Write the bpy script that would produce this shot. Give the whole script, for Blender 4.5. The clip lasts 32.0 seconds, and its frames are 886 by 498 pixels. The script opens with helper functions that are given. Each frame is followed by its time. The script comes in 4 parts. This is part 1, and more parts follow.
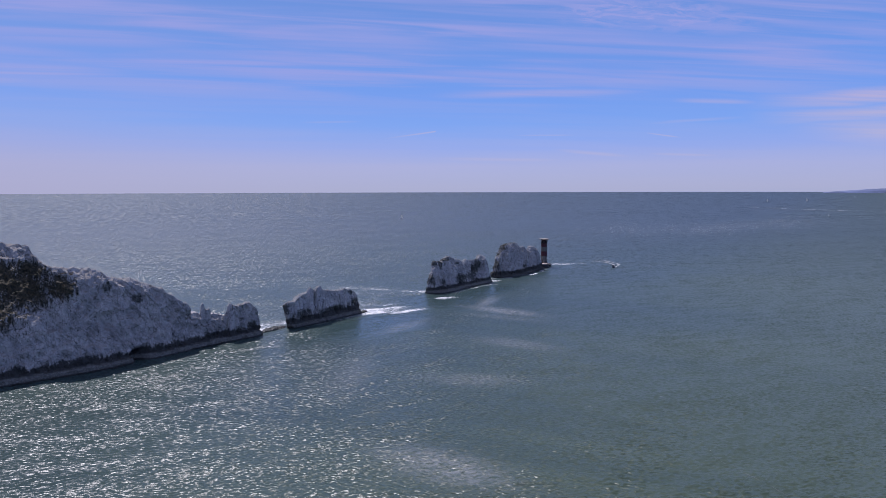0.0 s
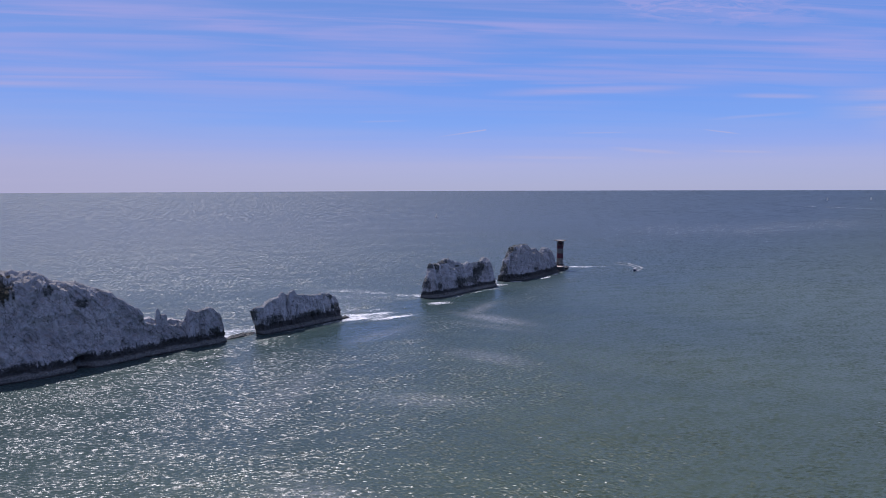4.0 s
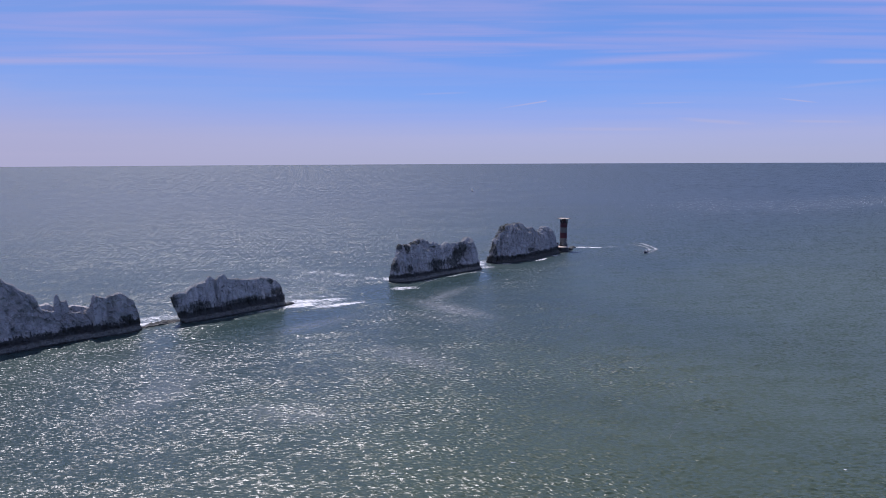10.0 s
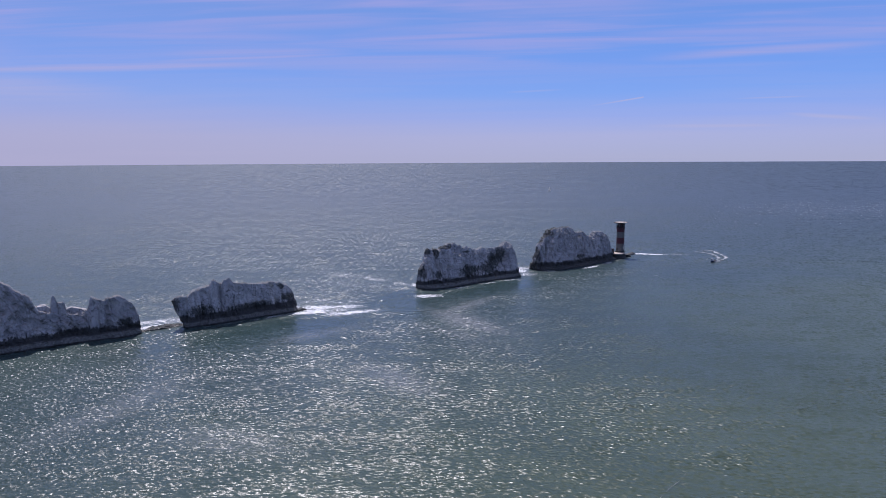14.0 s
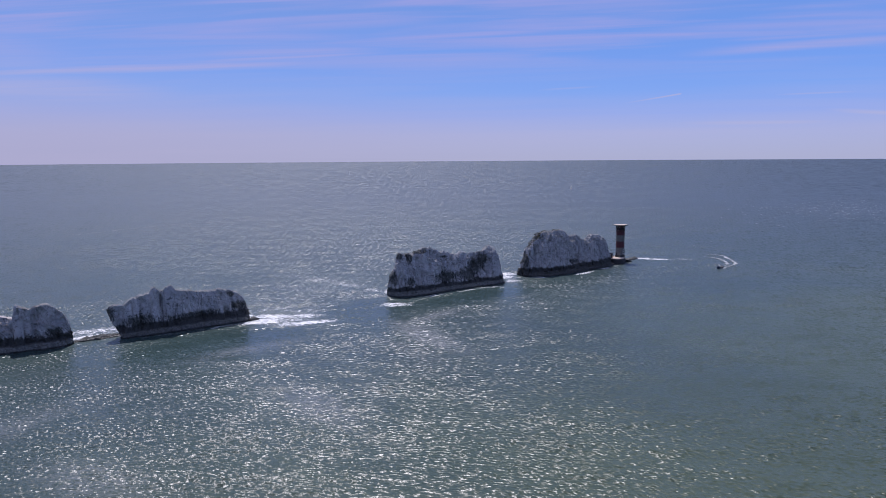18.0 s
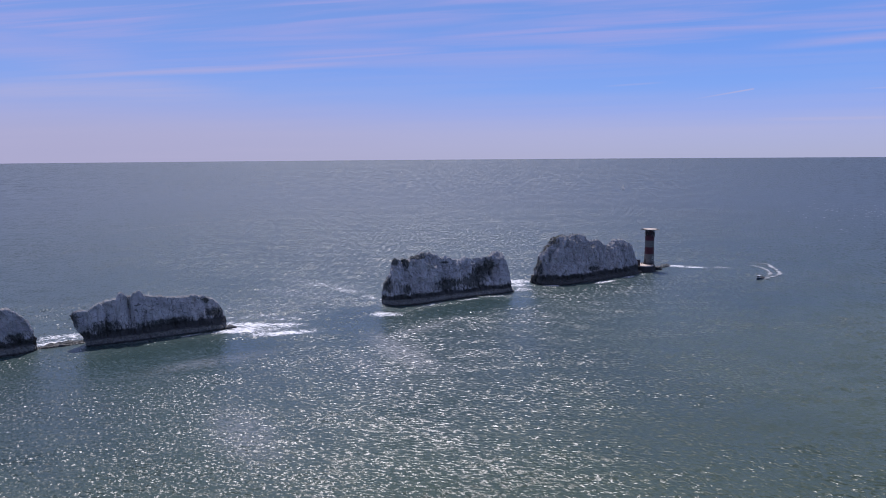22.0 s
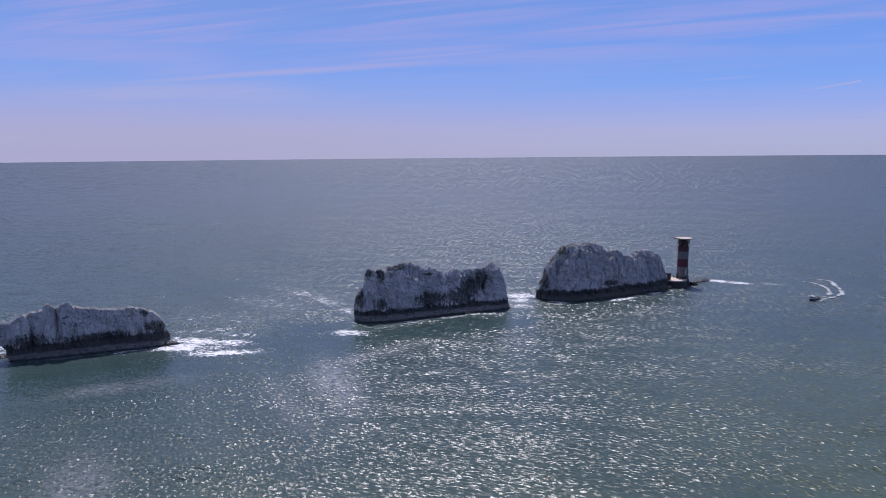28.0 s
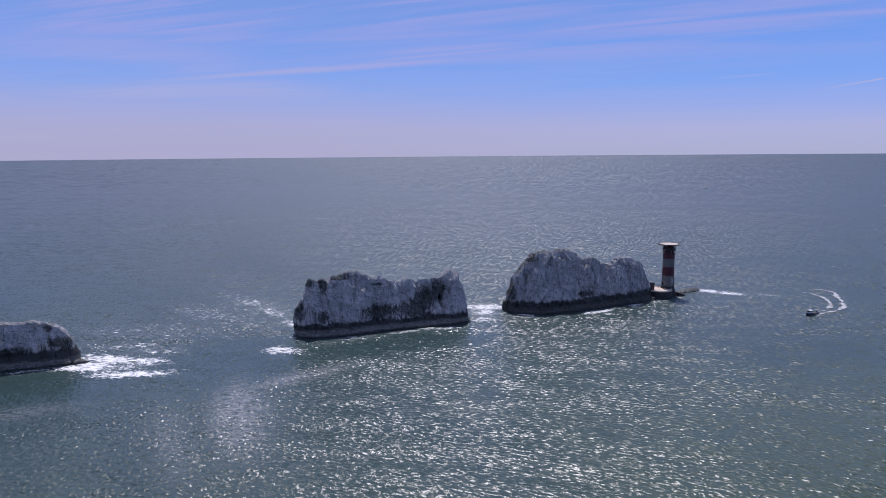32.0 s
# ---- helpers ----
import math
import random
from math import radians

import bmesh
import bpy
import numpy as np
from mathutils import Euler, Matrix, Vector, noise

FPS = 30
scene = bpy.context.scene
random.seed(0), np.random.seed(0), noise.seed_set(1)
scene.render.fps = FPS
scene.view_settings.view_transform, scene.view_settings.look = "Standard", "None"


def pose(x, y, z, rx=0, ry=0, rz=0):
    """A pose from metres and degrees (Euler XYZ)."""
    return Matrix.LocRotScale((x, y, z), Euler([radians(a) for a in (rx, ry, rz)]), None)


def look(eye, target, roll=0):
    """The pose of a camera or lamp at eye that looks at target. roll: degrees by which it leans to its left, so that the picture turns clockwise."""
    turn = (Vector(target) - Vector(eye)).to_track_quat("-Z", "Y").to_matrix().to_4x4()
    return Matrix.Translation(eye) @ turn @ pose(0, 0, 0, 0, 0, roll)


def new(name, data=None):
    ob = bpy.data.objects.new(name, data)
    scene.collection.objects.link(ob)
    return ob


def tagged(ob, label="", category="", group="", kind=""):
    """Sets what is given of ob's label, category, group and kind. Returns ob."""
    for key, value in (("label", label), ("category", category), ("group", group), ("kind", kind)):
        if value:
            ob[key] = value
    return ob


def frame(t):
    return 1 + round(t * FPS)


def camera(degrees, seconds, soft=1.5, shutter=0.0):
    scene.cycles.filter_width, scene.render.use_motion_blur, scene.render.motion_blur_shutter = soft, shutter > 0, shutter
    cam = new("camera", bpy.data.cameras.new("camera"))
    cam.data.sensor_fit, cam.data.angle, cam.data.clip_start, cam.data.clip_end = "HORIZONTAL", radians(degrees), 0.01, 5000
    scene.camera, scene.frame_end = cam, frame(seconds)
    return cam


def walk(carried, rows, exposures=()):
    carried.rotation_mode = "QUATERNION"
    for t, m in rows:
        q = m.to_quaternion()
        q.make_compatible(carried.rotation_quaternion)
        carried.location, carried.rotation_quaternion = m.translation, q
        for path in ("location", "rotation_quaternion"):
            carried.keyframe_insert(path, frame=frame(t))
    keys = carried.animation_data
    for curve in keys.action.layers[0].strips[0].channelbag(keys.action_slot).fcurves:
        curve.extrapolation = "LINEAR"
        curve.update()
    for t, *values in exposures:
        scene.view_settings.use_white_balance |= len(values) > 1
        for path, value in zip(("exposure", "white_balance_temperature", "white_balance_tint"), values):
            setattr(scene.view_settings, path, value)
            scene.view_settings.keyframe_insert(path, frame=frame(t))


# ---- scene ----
cam = camera(69.99, 32.0, soft=0.9)
# seconds, place in metres, then yaw, pitch and roll in degrees
ROWS = [
    (0.0, -0.00, -0.00, 89.00, 0.157, -5.400, 0.136),
    (0.5, 5.42, 4.05, 88.89, 0.772, -5.409, 0.125),
    (1.0, 10.79, 8.07, 88.78, 1.126, -5.428, 0.126),
    (1.5, 16.11, 12.07, 88.71, 1.575, -5.454, 0.147),
    (2.0, 21.42, 16.06, 88.68, 2.204, -5.448, 0.135),
    (2.5, 26.76, 20.10, 88.69, 2.886, -5.462, 0.145),
    (3.0, 32.18, 24.26, 88.74, 3.523, -5.476, 0.166),
    (3.5, 37.62, 28.55, 88.79, 4.131, -5.499, 0.179),
    (5.5, 58.41, 46.11, 88.88, 5.465, -5.590, 0.221),
    (6.0, 63.49, 50.71, 88.96, 5.459, -5.623, 0.198),
    (6.5, 68.58, 55.30, 88.96, 5.771, -5.693, 0.234),
    (7.0, 73.70, 59.83, 88.87, 6.218, -6.015, 0.206),
    (7.5, 78.81, 64.32, 88.75, 6.501, -7.035, 0.239),
    (8.0, 83.90, 68.80, 88.69, 6.589, -7.791, 0.270),
    (8.5, 88.93, 73.28, 88.67, 6.706, -7.861, 0.276),
    (9.0, 93.89, 77.81, 88.72, 7.339, -7.873, 0.280),
    (9.5, 98.77, 82.41, 88.82, 8.589, -7.921, 0.312),
    (10.0, 103.56, 87.11, 88.96, 9.916, -7.934, 0.285),
    (10.5, 108.26, 91.91, 89.10, 11.234, -7.950, 0.294),
    (11.0, 112.84, 96.77, 89.18, 12.529, -7.965, 0.302),
    (11.5, 117.28, 101.70, 89.20, 13.630, -7.977, 0.309),
    (12.0, 121.56, 106.68, 89.18, 14.639, -7.971, 0.296),
    (12.5, 125.70, 111.74, 89.16, 15.641, -7.988, 0.293),
    (13.0, 129.73, 116.88, 89.19, 16.602, -7.991, 0.339),
    (13.5, 133.65, 122.12, 89.23, 17.424, -7.998, 0.331),
    (14.0, 137.48, 127.43, 89.27, 18.035, -8.038, 0.322),
    (14.5, 141.23, 132.76, 89.31, 18.486, -8.055, 0.375),
    (16.5, 155.01, 153.67, 89.26, 20.086, -8.131, 0.371),
    (17.0, 158.25, 158.97, 89.22, 20.386, -8.158, 0.397),
    (17.5, 161.44, 164.30, 89.17, 20.701, -8.180, 0.406),
    (18.0, 164.60, 169.66, 89.14, 21.000, -8.190, 0.399),
    (18.5, 167.72, 175.03, 89.10, 21.272, -8.213, 0.386),
    (19.0, 170.81, 180.42, 89.09, 21.565, -8.229, 0.376),
    (19.5, 173.82, 185.83, 89.09, 21.882, -8.242, 0.390),
    (20.0, 176.74, 191.27, 89.09, 22.404, -8.269, 0.376),
    (20.5, 179.54, 196.74, 89.09, 23.525, -8.288, 0.374),
    (21.0, 182.21, 202.19, 89.11, 24.619, -8.301, 0.415),
    (21.5, 184.79, 207.61, 89.13, 25.521, -8.319, 0.398),
    (22.0, 187.28, 213.08, 89.15, 26.418, -8.333, 0.426),
    (22.5, 189.69, 218.67, 89.16, 27.277, -8.344, 0.450),
    (23.0, 192.02, 224.33, 89.13, 28.116, -8.355, 0.421),
    (23.5, 194.25, 229.99, 89.10, 28.899, -8.368, 0.424),
    (24.0, 196.40, 235.64, 89.08, 29.623, -8.370, 0.448),
    (24.5, 198.49, 241.24, 89.06, 30.337, -8.379, 0.464),
    (25.0, 200.55, 246.79, 89.04, 31.018, -8.385, 0.474),
    (25.5, 202.60, 252.33, 89.01, 31.553, -8.408, 0.524),
    (27.5, 210.53, 276.15, 88.88, 32.842, -8.442, 0.491),
    (28.0, 212.22, 281.89, 88.79, 33.569, -8.472, 0.524),
    (28.5, 213.79, 287.68, 88.71, 34.364, -8.488, 0.495),
    (29.0, 215.18, 293.55, 88.65, 34.923, -8.501, 0.512),
    (29.5, 216.37, 299.49, 88.57, 35.204, -8.507, 0.508),
    (30.0, 217.34, 305.46, 88.45, 35.186, -8.528, 0.470),
    (30.5, 218.12, 311.45, 88.33, 35.092, -8.552, 0.478),
    (31.0, 218.77, 317.42, 88.21, 34.941, -8.570, 0.512),
    (31.5, 219.36, 323.34, 88.10, 34.823, -8.582, 0.498),
    (32.0, 219.96, 329.22, 88.01, 34.960, -8.603, 0.482),
]
walk(cam, [(t, pose(x, y, z, 90 + pitch, roll, yaw)) for t, x, y, z, yaw, pitch, roll in ROWS])

# ---- light ----
SUN_AZ, SUN_EL = radians(40.0), radians(62.3)      # sun stands left of +y by SUN_AZ
TO_SUN = Vector((-math.sin(SUN_AZ) * math.cos(SUN_EL), math.cos(SUN_AZ) * math.cos(SUN_EL), math.sin(SUN_EL)))
sun = new("sun", bpy.data.lights.new("sun", "SUN"))
sun.data.energy, sun.data.angle, sun.data.color = 3.6, radians(0.53), (1.0, 0.945, 1.02)
sun.matrix_world = look((0, 0, 300), Vector((0, 0, 300)) - TO_SUN)


class Net:
    """Short hand for node trees: each call adds a node and returns its first output."""

    def __init__(self, tree):
        self.t = tree
        tree.nodes.clear()

    def node(self, kind, props=None, **ins):
        n = self.t.nodes.new(kind)
        for k, v in (props or {}).items():
            setattr(n, k, v)
        for k, v in ins.items():
            key = int(k[1:]) if k[0] == "i" and k[1:].isdigit() else k.replace("_", " ")
            s = n.inputs[key]
            if isinstance(v, bpy.types.NodeSocket):
                self.t.links.new(v, s)
            else:
                s.default_value = v
        return n

    def math(self, op, a, b=0.0, c=0.0, clamp=False):
        return self.node("ShaderNodeMath", dict(operation=op, use_clamp=clamp), i0=a, i1=b, i2=c).outputs[0]

    def vec(self, op, a, b=(0, 0, 0)):
        return self.node("ShaderNodeVectorMath", dict(operation=op), i0=a, i1=b).outputs[0]

    def dot(self, a, b):
        return self.node("ShaderNodeVectorMath", dict(operation="DOT_PRODUCT"), i0=a, i1=b).outputs[1]

    def noise(self, v, scale, detail=4.0, rough=0.55, distort=0.0):
        return self.node("ShaderNodeTexNoise", None, Vector=v, Scale=scale, Detail=detail, Roughness=rough, Distortion=distort).outputs[0]

    def ramp(self, x, lo, hi, a=0.0, b=1.0, smooth=True):
        return self.node("ShaderNodeMapRange", dict(interpolation_type="SMOOTHSTEP" if smooth else "LINEAR"), i0=x, i1=lo, i2=hi, i3=a, i4=b).outputs[0]

    def mix(self, f, a, b):
        return self.node("ShaderNodeMix", dict(data_type="RGBA"), i0=f, i6=a, i7=b).outputs[2]

    def scale(self, v, k):
        return self.vec("MULTIPLY", v, k)


def rgb(r, g, b):
    return (r, g, b, 1.0)


# sky: clear blue, hazy towards the sea, with long thin cirrus
world = bpy.data.worlds.new("sky")
scene.world = world
world.use_nodes = True
w = Net(world.node_tree)
way = w.node("ShaderNodeTexCoord").outputs["Generated"]
sky = w.node("ShaderNodeTexSky", dict(sky_type="NISHITA", sun_disc=False, sun_elevation=SUN_EL, sun_rotation=-SUN_AZ, altitude=50.0,
                                      air_density=1.0, dust_density=0.4, ozone_density=4.0)).outputs[0]
sep = w.node("ShaderNodeSeparateXYZ", None, i0=way)
deg = 180 / math.pi
AZ = w.math("MULTIPLY", w.math("ARCTAN2", w.math("MULTIPLY", sep.outputs[0], -1.0), sep.outputs[1]), deg)     # degrees left of +y
EL = w.math("MULTIPLY", w.math("ARCSINE", w.math("MAXIMUM", sep.outputs[2], 0.0)), deg)
# the cirrus lies in straight parallel lines on its layer: u runs along them, v is their height over the sea where they pass the middle
off_axis = w.math("MULTIPLY", w.math("SUBTRACT", AZ, 12.0), math.pi / 180)
fall = w.math("MAXIMUM", w.math("COSINE", off_axis), 0.18)
U = w.math("DIVIDE", w.math("SINE", off_axis), fall)
V = w.math("DIVIDE", EL, fall)


def lay(x, y, z=0.0):
    return w.node("ShaderNodeCombineXYZ", None, i0=w.math("MULTIPLY", U, x), i1=w.math("MULTIPLY", V, y), i2=z).outputs[0]


fibre = w.noise(lay(1.9, 0.95), 1.0, 6.0, 0.52, 0.5)
thread = w.noise(lay(4.0, 3.2, 3.0), 1.0, 5.0, 0.55, 0.6)
veil = w.noise(lay(1.3, 0.30, 7.0), 1.3, 3.0, 0.5, 0.3)
ripple = w.noise(w.node("ShaderNodeMapping", None, Vector=lay(16.0, 1.6, 5.0), Rotation=(0, 0, radians(35))).outputs[0], 1.0, 5.0, 0.62, 1.2)
cloud = w.math("MULTIPLY", w.math("MULTIPLY", w.ramp(fibre, 0.36, 0.66), w.ramp(veil, 0.30, 0.58, 0.35, 0.9)), w.ramp(EL, 6.0, 10.5, 0.15, 1.0))
cloud = w.math("MULTIPLY", cloud, w.ramp(thread, 0.30, 0.60, 0.82, 1.0))
warp = w.math("MULTIPLY", w.math("SUBTRACT", fibre, 0.5), 2.0)
# single streaks: azimuth and v of both ends, half width in degrees, strength
STREAKS = ((32, 10.35, 7, 10.75, 0.24, 0.85), (46, 9.75, 23, 9.5, 0.42, 0.7), (66, 8.6, 24, 8.75, 0.36, 0.9), (46, 9.0, 23, 9.35, 0.18, 0.8), (26, 8.4, 13.5, 8.7, 0.20, 0.65),
           (7, 10.3, -22, 10.5, 0.34, 0.65), (3, 8.15, -20, 9.5, 0.32, 0.85), (-1, 9.3, -14, 9.7, 0.16, 0.5), (-23.5, 8.4, -50, 11.8, 0.75, 1.4), (-24, 6.9, -48, 9.6, 0.65, 1.3), (-27, 6.4, -48, 5.6, 1.2, 1.1),
           (-18.5, 8.6, -27, 8.7, 0.22, 0.7), (54, 12.0, 24, 10.4, 0.36, 0.65), (46, 11.6, 30, 11.2, 0.2, 0.5), (40, 11.9, 18, 12.0, 0.5, 0.6), (20, 12.2, -6, 12.6, 0.45, 0.5), (2, 13.6, -22, 13.8, 0.5, 0.45),
           (2, 2.75, -12, 2.75, 0.16, 0.55), (-9, 3.75, -17, 3.1, 0.16, 0.6), (-17, 3.45, -24, 3.3, 0.14, 0.55), (-5.5, 4.95, -12.5, 5.15, 0.08, 0.5), (-17, 5.5, -20.5, 5.0, 0.07, 0.8), (-16, 6.2, -26, 7.2, 0.14, 0.4), (13, 5.75, 7, 5.95, 0.08, 0.4), (76, 17.0, 46, 8.0, 1.7, 0.6), (70, 8.4, 40, 6.0, 0.9, 0.6))
for a0, v0, a1, v1, half, power in STREAKS:
    f = w.math("DIVIDE", w.math("SUBTRACT", a0, AZ), a0 - a1)
    off = w.math("SUBTRACT", w.math("ADD", V, w.math("MULTIPLY", warp, half)), w.math("MULTIPLY_ADD", f, v1 - v0, v0))
    band = w.ramp(w.math("ABSOLUTE", off), 0.0, half * 1.7, 1.0, 0.0)
    ends = w.math("MULTIPLY", w.ramp(f, 0.0, 0.4), w.ramp(f, 0.6, 1.0, 1.0, 0.0))
    one = w.math("MULTIPLY", w.math("MULTIPLY", band, ends), w.math("MULTIPLY", w.ramp(thread, 0.25, 0.65, 0.65, 1.0), power))
    cloud = w.math("MAXIMUM", cloud, one)
# a rippled patch high on the seaward side
patch = w.math("MULTIPLY", w.ramp(w.math("ABSOLUTE", w.math("ADD", AZ, 17.0)), 3.0, 12.0, 1.0, 0.0), w.ramp(w.math("ABSOLUTE", w.math("SUBTRACT", V, 16.4)), 0.4, 2.2, 1.0, 0.0))
cloud = w.math("MAXIMUM", cloud, w.math("MULTIPLY", patch, w.ramp(ripple, 0.34, 0.66, 0.1, 0.95)))
# a vapour trail
f = w.math("DIVIDE", w.math("SUBTRACT", 6.3, AZ), 5.5)
trail = w.ramp(w.math("ABSOLUTE", w.math("SUBTRACT", EL, w.math("MULTIPLY_ADD", f, 0.76, 4.36))), 0.02, 0.10, 1.0, 0.0)
trail = w.math("MULTIPLY", w.math("MULTIPLY", trail, w.ramp(f, 0.0, 0.9)), w.ramp(f, 0.98, 1.02, 0.75, 0.0))
cloud = w.math("MAXIMUM", cloud, trail)
grade = w.node("ShaderNodeValToRGB", None, i0=w.math("DIVIDE", EL, 40.0))
ramp = grade.color_ramp
for p, c in ((0.0, (0.43, 0.465, 0.75)), (0.05, (0.42, 0.46, 0.84)), (0.09, (0.31, 0.42, 0.95)), (0.14, (0.210, 0.395, 1.0)), (0.20, (0.175, 0.360, 0.98)), (0.40, (0.150, 0.305, 0.82)), (0.75, (0.22, 0.31, 0.58)), (1.0, (0.20, 0.27, 0.48))):
    e = ramp.elements.new(p) if p not in (0.0, 1.0) else ramp.elements[0 if p == 0.0 else -1]
    e.color = (*c, 1.0)
lit = w.node("ShaderNodeVectorMath", dict(operation="SCALE"), i0=grade.outputs[0])
lit.inputs["Scale"].default_value = 9.0
near = w.ramp(AZ, -10.0, 60.0)
base = w.mix(0.12, lit.outputs[0], sky)
bank = w.math("MULTIPLY", w.math("ADD", w.ramp(EL, 0.5, 7.5, 1.0, 0.0), 0.22), w.math("MULTIPLY", near, 0.65))
base = w.mix(bank, base, rgb(4.1, 3.95, 6.1))
full = w.mix(w.math("MULTIPLY", cloud, 0.74), base, w.mix(w.ramp(EL, 3.0, 11.0), rgb(5.0, 4.65, 6.7), rgb(3.75, 3.75, 7.6)))
back = w.node("ShaderNodeBackground", None, Color=full, Strength=0.1)
out = w.node("ShaderNodeOutputWorld")
w.t.links.new(back.outputs[0], out.inputs[0])


# ---- plan: s runs along the line of stacks, n from it towards the open bay ----
ORIGIN = Vector((-109.0, 378.0, 0.0))
ALONG = Vector((0.54224, 0.84022, 0.0))
ASIDE = Vector((0.84022, -0.54224, 0.0))


def at(s, n, z=0.0):
    return ORIGIN + ALONG * s + ASIDE * n + Vector((0, 0, z))


# ---- materials ----
def material(name):
    m = bpy.data.materials.new(name)
    m.use_nodes = True
    k = Net(m.node_tree)
    b = k.node("ShaderNodeBsdfPrincipled")
    o = k.node("ShaderNodeOutputMaterial")
    m.node_tree.links.new(b.outputs[0], o.inputs[0])
    return m, k, b


def put(k, b, **ins):
    for name, v in ins.items():
        s = b.inputs[name.replace("_", " ")]
        if isinstance(v, bpy.types.NodeSocket):
            k.t.links.new(v, s)
        else:
            s.default_value = v


def plain(name, color, rough=0.6, metal=0.0, wear=0.25, scale=1.5, bump=0.02):
    """Painted or bare surface with stains and fine grain."""
    m, k, b = material(name)
    p = k.node("ShaderNodeNewGeometry").outputs["Position"]
    n1, n2 = k.noise(p, scale, 5.0), k.noise(p, scale * 9, 3.0)
    dark = tuple(c * (1 - wear) * 0.8 for c in color[:3])
    f = k.math("ADD", k.math("MULTIPLY", n1, 0.7), k.math("MULTIPLY", n2, 0.3))
    put(k, b, Base_Color=k.mix(k.ramp(f, 0.35, 0.65), rgb(*dark), rgb(*color[:3])), Roughness=rough, Metallic=metal,
        Normal=k.node("ShaderNodeBump", None, Strength=0.5, Distance=bump, Height=n2).outputs[0])
    return m


def local(k):
    """World place as (s, n, z) along the row of stacks."""
    p = k.node("ShaderNodeNewGeometry").outputs["Position"]
    d = k.vec("SUBTRACT", p, tuple(ORIGIN))
    s, n = k.dot(d, tuple(ALONG)), k.dot(d, tuple(ASIDE))
    z = k.node("ShaderNodeSeparateXYZ", None, i0=p).outputs[2]
    return p, s, n, z


def chalk(name, dark_patches=(), plants=(), weed=6.5, ledge=1.0, drips=0.55, bedding=0.5, torn_edge=1.0, tilt=-68, dip=-10, tone=1.0, turf_or_sunlit=((0.10, 0.10, 0.092), (0.21, 0.21, 0.20))):
    """White chalk, streaked, with a black weed belt over the tide and a grey barnacle belt under it.
    Dark patches and plants are (s, z, half length, half height): lichen with painted hollow shade, and scrub."""
    m, k, b = material(name)
    p, s, n, z = local(k)
    q = k.node("ShaderNodeCombineXYZ", None, i0=s, i1=n, i2=z).outputs[0]
    fine = k.noise(q, 1.1, 8.0, 0.72)
    blot = k.noise(q, 0.11, 7.0, 0.66)
    drip = k.noise(k.scale(q, (0.8, 0.8, 0.10)), 1.0, 7.0, 0.68, 0.6)
    beds = k.noise(k.scale(k.node("ShaderNodeMapping", None, Vector=q, Rotation=(0, radians(dip), 0)).outputs[0], (0.12, 0.3, 1.1)), 0.5, 6.0, 0.66, 0.5)
    crack = k.node("ShaderNodeTexVoronoi", dict(feature="DISTANCE_TO_EDGE"), Vector=k.vec("ADD", k.scale(q, (0.30, 0.30, 0.17)), k.scale(k.node("ShaderNodeTexNoise", None, Vector=q, Scale=0.5, Detail=4.0).outputs[1], (0.9, 0.9, 0.9))), Scale=1.0).outputs[0]
    col = k.mix(k.ramp(blot, 0.36, 0.64), rgb(0.335 * tone, 0.335 * tone, 0.35 * tone), rgb(0.50 * tone, 0.49 * tone, 0.49 * tone))
    col = k.mix(k.math("MULTIPLY", k.ramp(fine, 0.40, 0.60, 1.0, 0.0), 0.16), col, rgb(0.66 * tone, 0.64 * tone, 0.61 * tone))
    stroke = k.noise(k.scale(k.node("ShaderNodeMapping", None, Vector=q, Rotation=(0, radians(90 + tilt), 0)).outputs[0], (1.0, 1.0, 0.40)), 0.72, 6.0, 0.66, 1.4)
    col = k.mix(k.math("MULTIPLY", k.ramp(stroke, 0.592, 0.645), k.ramp(blot, 0.38, 0.58, 1.0, 0.35)), col, rgb(0.075, 0.075, 0.075))
    col = k.mix(k.math("MULTIPLY", k.math("MULTIPLY", k.ramp(drip, 0.56, 0.68), drips * 0.85), k.ramp(k.noise(q, 0.09, 3.0), 0.40, 0.60, 0.3, 1.0), clamp=True), col, rgb(0.10, 0.10, 0.10))
    col = k.mix(k.math("MULTIPLY", k.ramp(beds, 0.53, 0.66), bedding), col, rgb(0.13, 0.13, 0.13))
    col = k.mix(k.math("MULTIPLY", k.ramp(crack, 0.0, 0.028, 1.0, 0.0), k.ramp(blot, 0.46, 0.58)), col, rgb(0.09, 0.09, 0.09))
    col = k.mix(k.math("MULTIPLY", k.math("MULTIPLY", k.ramp(fine, 0.58, 0.70), 0.4), k.ramp(blot, 0.42, 0.56, 0.25, 1.0)), col, rgb(0.09, 0.09, 0.088))
    # chips and pits along the bedding
    chip = k.noise(k.scale(k.node("ShaderNodeMapping", None, Vector=q, Rotation=(0, radians(70 + tilt), 0), Location=(4, 2, 9)).outputs[0], (0.30, 0.5, 0.85)), 0.75, 4.0, 0.6, 0.8)
    col = k.mix(k.math("MULTIPLY", k.ramp(chip, 0.615, 0.645, 0.0, 0.8), k.ramp(blot, 0.40, 0.58, 1.0, 0.45)), col, rgb(0.075, 0.077, 0.075))
    # seams along the bedding, and broken ground between them
    turned = k.node("ShaderNodeMapping", None, Vector=q, Rotation=(0, radians(90 + tilt), 0), Location=(3, 1, 6)).outputs[0]
    seam = k.math("ABSOLUTE", k.math("SUBTRACT", k.noise(k.scale(turned, (0.34, 0.34, 0.07)), 1.0, 5.0, 0.62, 0.5), 0.5))
